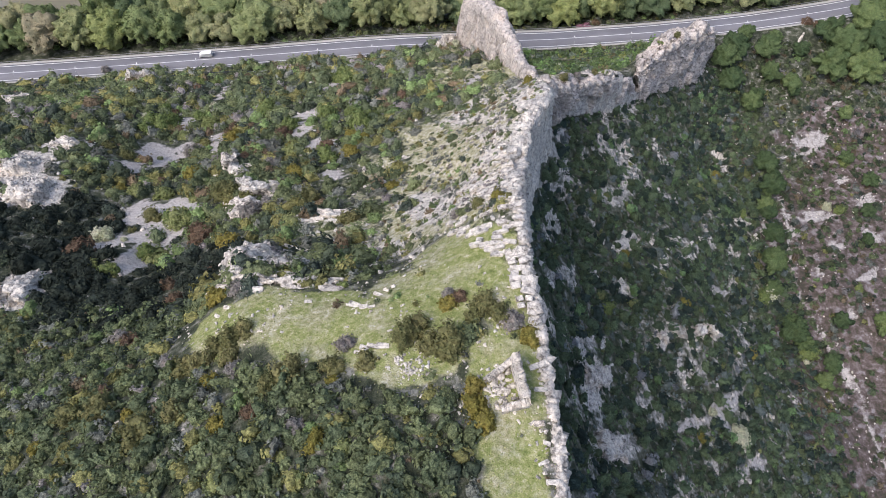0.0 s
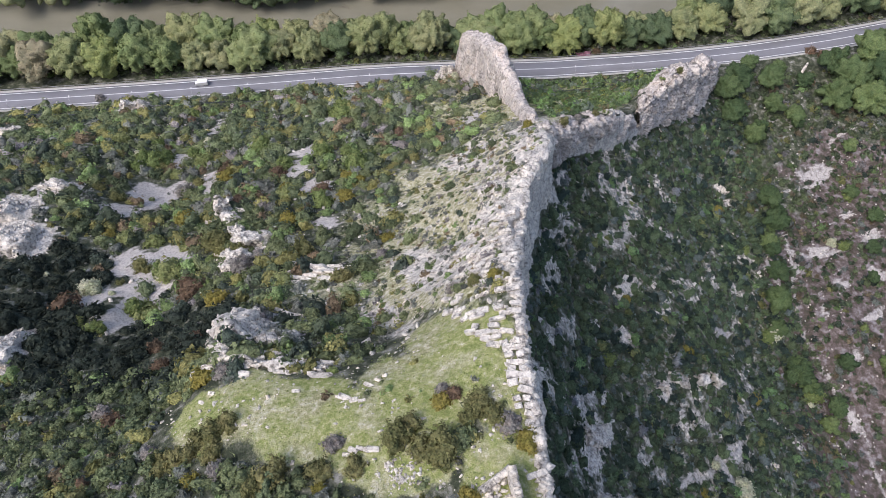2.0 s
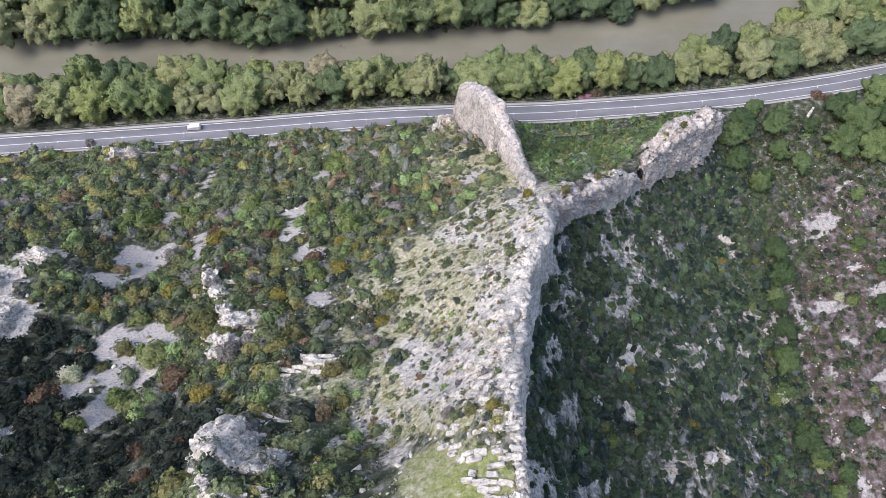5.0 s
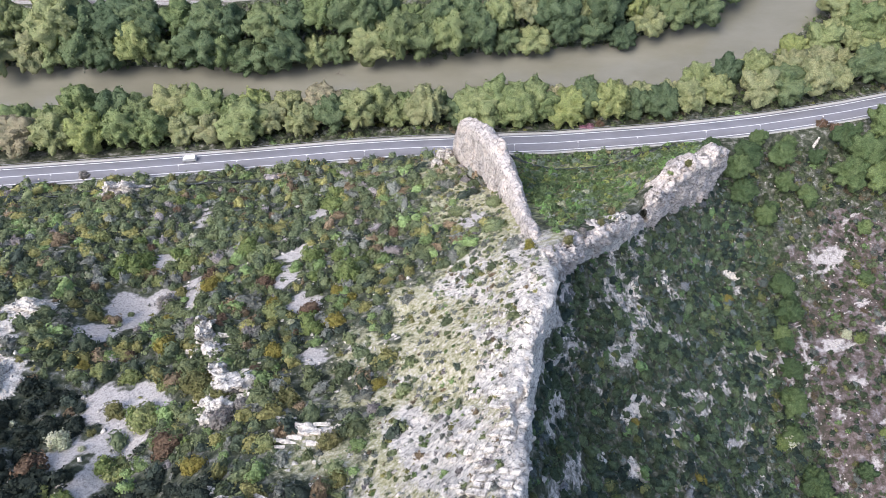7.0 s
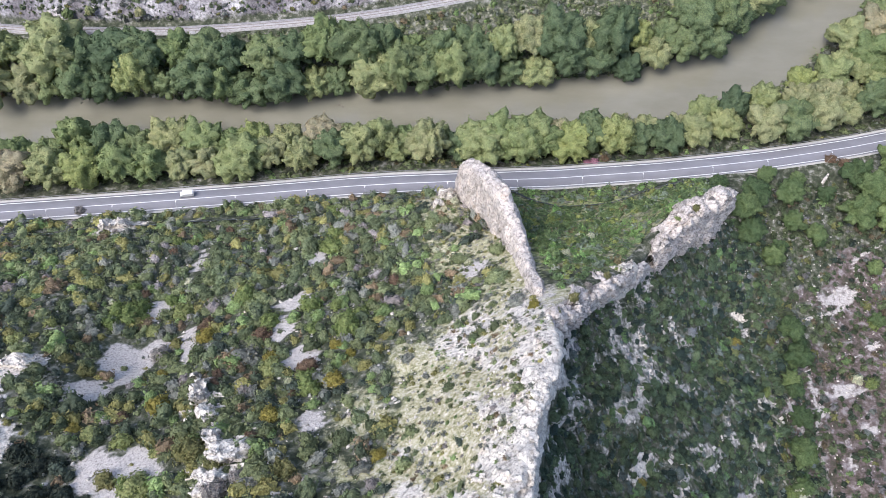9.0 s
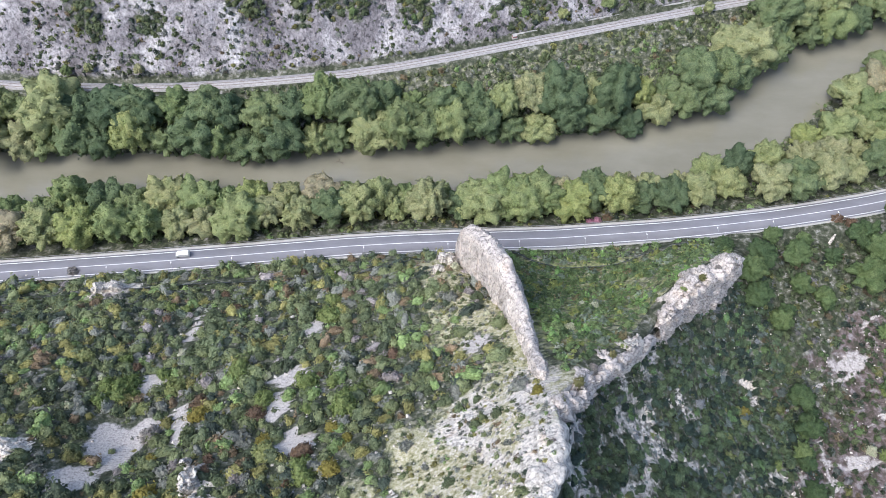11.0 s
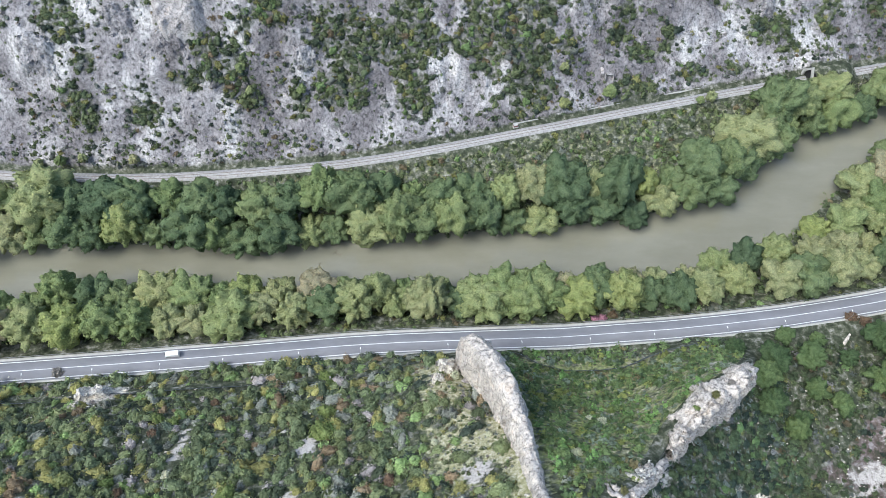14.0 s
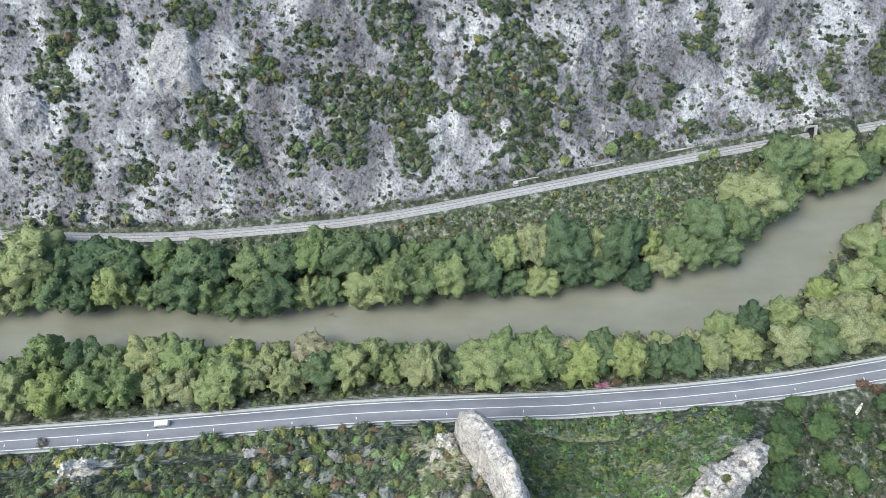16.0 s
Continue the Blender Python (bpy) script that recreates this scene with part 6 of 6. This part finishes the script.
def net_fence(line, label):
    """A rockfall net on steel posts, draped along the hillside."""
    p = np.array(line, float)
    run = np.r_[0, np.cumsum(np.hypot(*np.diff(p, axis=0).T))]
    t = np.arange(0, run[-1], 0.8)
    x, y = np.interp(t, run, p[:, 0]), np.interp(t, run, p[:, 1])
    y = y + 0.5 * np.sin(t / 9)
    z = surface(x, y)[0]
    fence = holder("net_fence", x[0], y[0], float(z[0]), label, "fence")
    off = Matrix.Translation((-x[0], -y[0], -float(z[0])))
    V, F = [], []

    def strand(a, b, w):
        d = np.array(b) - np.array(a)
        s = np.cross(d, (0, 0.55, 0.83))
        s = s / (np.linalg.norm(s) + 1e-6) * w
        k = len(V)
        V.extend([a - s, a + s, b + s, b - s])
        F.append((k, k + 1, k + 2, k + 3))
    high = 3.0 - 0.5 * np.abs(np.sin(t / 5))
    lean = -0.35
    foot, top = np.stack([x, y, z], -1), np.stack([x, y + lean * high, z + high], -1)
    for i in range(len(t) - 1):
        strand(foot[i], top[i], 0.11)
        strand(foot[i], top[i + 1], 0.09)
        for h in (0.15, 0.4, 0.6, 0.8, 1.0):
            strand(foot[i] * (1 - h) + top[i] * h, foot[i + 1] * (1 - h) + top[i + 1] * h, 0.16 if h == 1.0 else 0.09)
    net = part("net", add_mesh("net", V, F, plain_material("dark_wire", (0.06, 0.075, 0.08), (0.11, 0.125, 0.13), 2, 0.6, 0.3)), fence, "dark wire rockfall netting")
    net.matrix_parent_inverse = off
    for i in range(0, len(t), 12):
        V2, F2 = tube([(x[i], y[i], z[i] - 0.4), (x[i], y[i] + lean * 1.6, z[i] + 1.6), (x[i], y[i] + lean * 3.3, z[i] + 3.3)], (0.14, 0.13, 0.12), 6)
        po = part("post", add_mesh("post", V2, F2, STEEL), fence)
        po.matrix_parent_inverse = off


net_fence(NETS[0], "rockfall net on steel posts along the scrub slope")
net_fence(NETS[1], "dark rockfall net sagging above the road cut")


def van():
    px, py, a = road_frame(-112, 1.9)
    base = holder("van", px, py, 0.14, "white box van on the road", "van")
    base.rotation_euler = (0, 0, a)

    def block(name, x, y, z, sx, sy, sz, mat, bevel=0.12, taper=0.0, label=""):
        bm = bmesh.new()
        bmesh.ops.create_cube(bm, size=1.0)
        for v in bm.verts:
            v.co = Vector((v.co.x * sx + x + (taper if v.co.z > 0 and v.co.x < 0 else 0), v.co.y * sy + y, v.co.z * sz + z))
        bmesh.ops.bevel(bm, geom=list(bm.edges), offset=bevel, segments=2, affect="EDGES")
        me = bpy.data.meshes.new(name)
        bm.to_mesh(me)
        bm.free()
        me.materials.append(mat)
        return part(name, me, base, label)
    block("box_body", 0.7, 0, 1.75, 4.6, 2.1, 2.3, WHITE, 0.08)
    block("cab", -2.45, 0, 1.25, 1.7, 1.95, 1.6, WHITE, 0.15, 0.55)
    block("windscreen", -2.98, 0, 1.62, 0.5, 1.6, 0.62, GLASS, 0.04, 0.35, "dark windscreen")
    block("chassis", -0.1, 0, 0.5, 6.0, 1.7, 0.25, DARK, 0.04)
    for wx in (-2.3, 1.7):
        for wy in (-0.9, 0.9):
            V, F = tube([(wx, wy - 0.12, 0.38), (wx, wy + 0.12, 0.38)], (0.38, 0.38), 16)
            w = part("wheel", add_mesh("wheel", V, F, DARK), base, "black tyre")
            V, F = tube([(wx, wy - 0.13, 0.38), (wx, wy + 0.13, 0.38)], (0.2, 0.2), 12)
            part("rim", add_mesh("rim", V, F, STEEL), w)


van()

# ---- by the railway ----
def sleepers():
    v, f = box_arrays(0, 0, 0, 2.4, 0.26, 0.16)
    me = add_mesh("sleeper", v, f, CONCRETE)
    x = -120.0
    while x < 150:
        y = along(TRACK, x, 1)
        a = math.atan2(along(TRACK, x + 1, 1) - along(TRACK, x - 1, 1), 2)
        ob = part("sleeper", me, railway)
        ob.matrix_world = Matrix.Translation((x, y, 1.2)) @ Matrix.Rotation(a + math.pi / 2, 4, "Z")
        x += 0.95


sleepers()


def portal():
    """The concrete tunnel mouth with its steep gable."""
    y, a = float(along(TRACK, 186.5, 1)), math.atan2(15.1, 73.7)
    base = holder("tunnel_portal", 186.5, y, 0.6, "pale concrete tunnel mouth with a steep gabled frame", "tunnel portal")
    base.rotation_euler = (0, 0, a)
    for sgn in (-1, 1):
        V, F = [], []
        prof = [(sgn * 4.6, -0.8), (sgn * 3.3, -0.8), (sgn * 3.3, 3.5), (0, 8.2), (0, 9.6), (sgn * 4.6, 3.8)]
        for t in (-0.5, 0.6):
            V += [(t, u, w) for u, w in prof]
        n = len(prof)
        F = [tuple(range(n)), tuple(range(2 * n - 1, n - 1, -1))] + [(i, (i + 1) % n, (i + 1) % n + n, i + n) for i in range(n)]
        part("gable_wall", add_mesh("gable_wall", V, F, CONCRETE), base)
    # near-black slab across the opening, in place of the shade inside
    v, f = box_arrays(1.2, 0, 3.2, 0.3, 6.6, 8.0)
    part("tunnel_mouth", add_mesh("tunnel_mouth", v, f, DARK), base, "dark panel standing in for the shade inside the tunnel")


portal()


def rail_side():
    v, f = slab_ribbon(TRACK, 5.4, 5.9, -1.5, 1.1, x0=36, x1=150)
    wall = thing("retaining_wall", v, f, CONCRETE, "low weathered concrete wall beside the railway", "wall")
    hx, hy = 36, float(along(TRACK, 36, 1)) + 4.6
    hut = holder("relay_hut", hx, hy, 0.8, "small brick-red railway cabinet on a concrete base", "cabinet")
    hut.rotation_euler = (0, 0, 0.22)
    for name, z, s, m in (("base", 0.2, (2.6, 2.2, 0.6), CONCRETE), ("body", 1.1, (2.0, 1.6, 1.4), plain_material("red_brown_paint", (0.32, 0.16, 0.13), (0.42, 0.22, 0.18), 2, 0.8)), ("roof", 1.86, (2.2, 1.8, 0.12), CONCRETE)):
        v, f = box_arrays(0, 0, z, *s)
        part(name, add_mesh(name, v, f, m), hut)
    x, y = 83.5, 341.5
    spring = holder("spring_house", x, y, float(surface(x, y)[0]), "small ruined white stone hut with walled steps", "ruin")
    for name, p in (("wall", (0, 1.4, 1.0, 4.2, 0.5, 3.0)), ("wall", (-2.0, 0, 0.7, 0.5, 3.2, 2.6)), ("wall", (2.0, 0.3, 0.7, 0.5, 2.6, 2.4)), ("steps", (-3.4, 3.2, 1.2, 1.4, 5.0, 2.2)), ("roof", (0.3, 0.9, 2.45, 3.0, 1.6, 0.25))):
        v, f = box_arrays(*p)
        me = add_mesh(name, shake(np.array(v), 0.35, 1.0, 1), f, DOME_ROCK)
        part(name, me, spring)
    V, F = tube([(168.2, 203, 1.5), (169.4, 205, 3.2), (170.6, 207, 4.6)], (0.55, 0.65, 0.3), 7)
    thing("standing_stone", shake(np.array(V), 0.25, 0.7, 2), F, ROCK, "tall pale stone leaning out of the bushes", "boulder")


rail_side()


def driftwood(x, y, n, seed):
    rng = random.Random(seed)
    V, F = [], []
    for k in range(n):
        a, r = rng.uniform(0, 6.28), rng.uniform(1.2, 3.2)
        lv, lf = tube([(x, y, WATER - 0.3), (x + r * 0.5 * math.cos(a), y + r * 0.5 * math.sin(a), WATER + rng.uniform(0.3, 0.7)), (x + r * math.cos(a + 0.3), y + r * math.sin(a + 0.3), WATER + rng.uniform(0, 0.5))], (0.16, 0.11, 0.04), 5)
        F += [tuple(i + len(V) for i in q) for q in lf]
        V += lv
    thing("driftwood", V, F, BARK, "bleached dead branches snagged in the river", "driftwood", "driftwood in the river")


for k, (x, y, n) in enumerate([(-49.5, 252.5, 5), (-38.5, 258.5, 6), (-4, 258.5, 4), (160, 304, 5)]):
    driftwood(x, y, n, k)
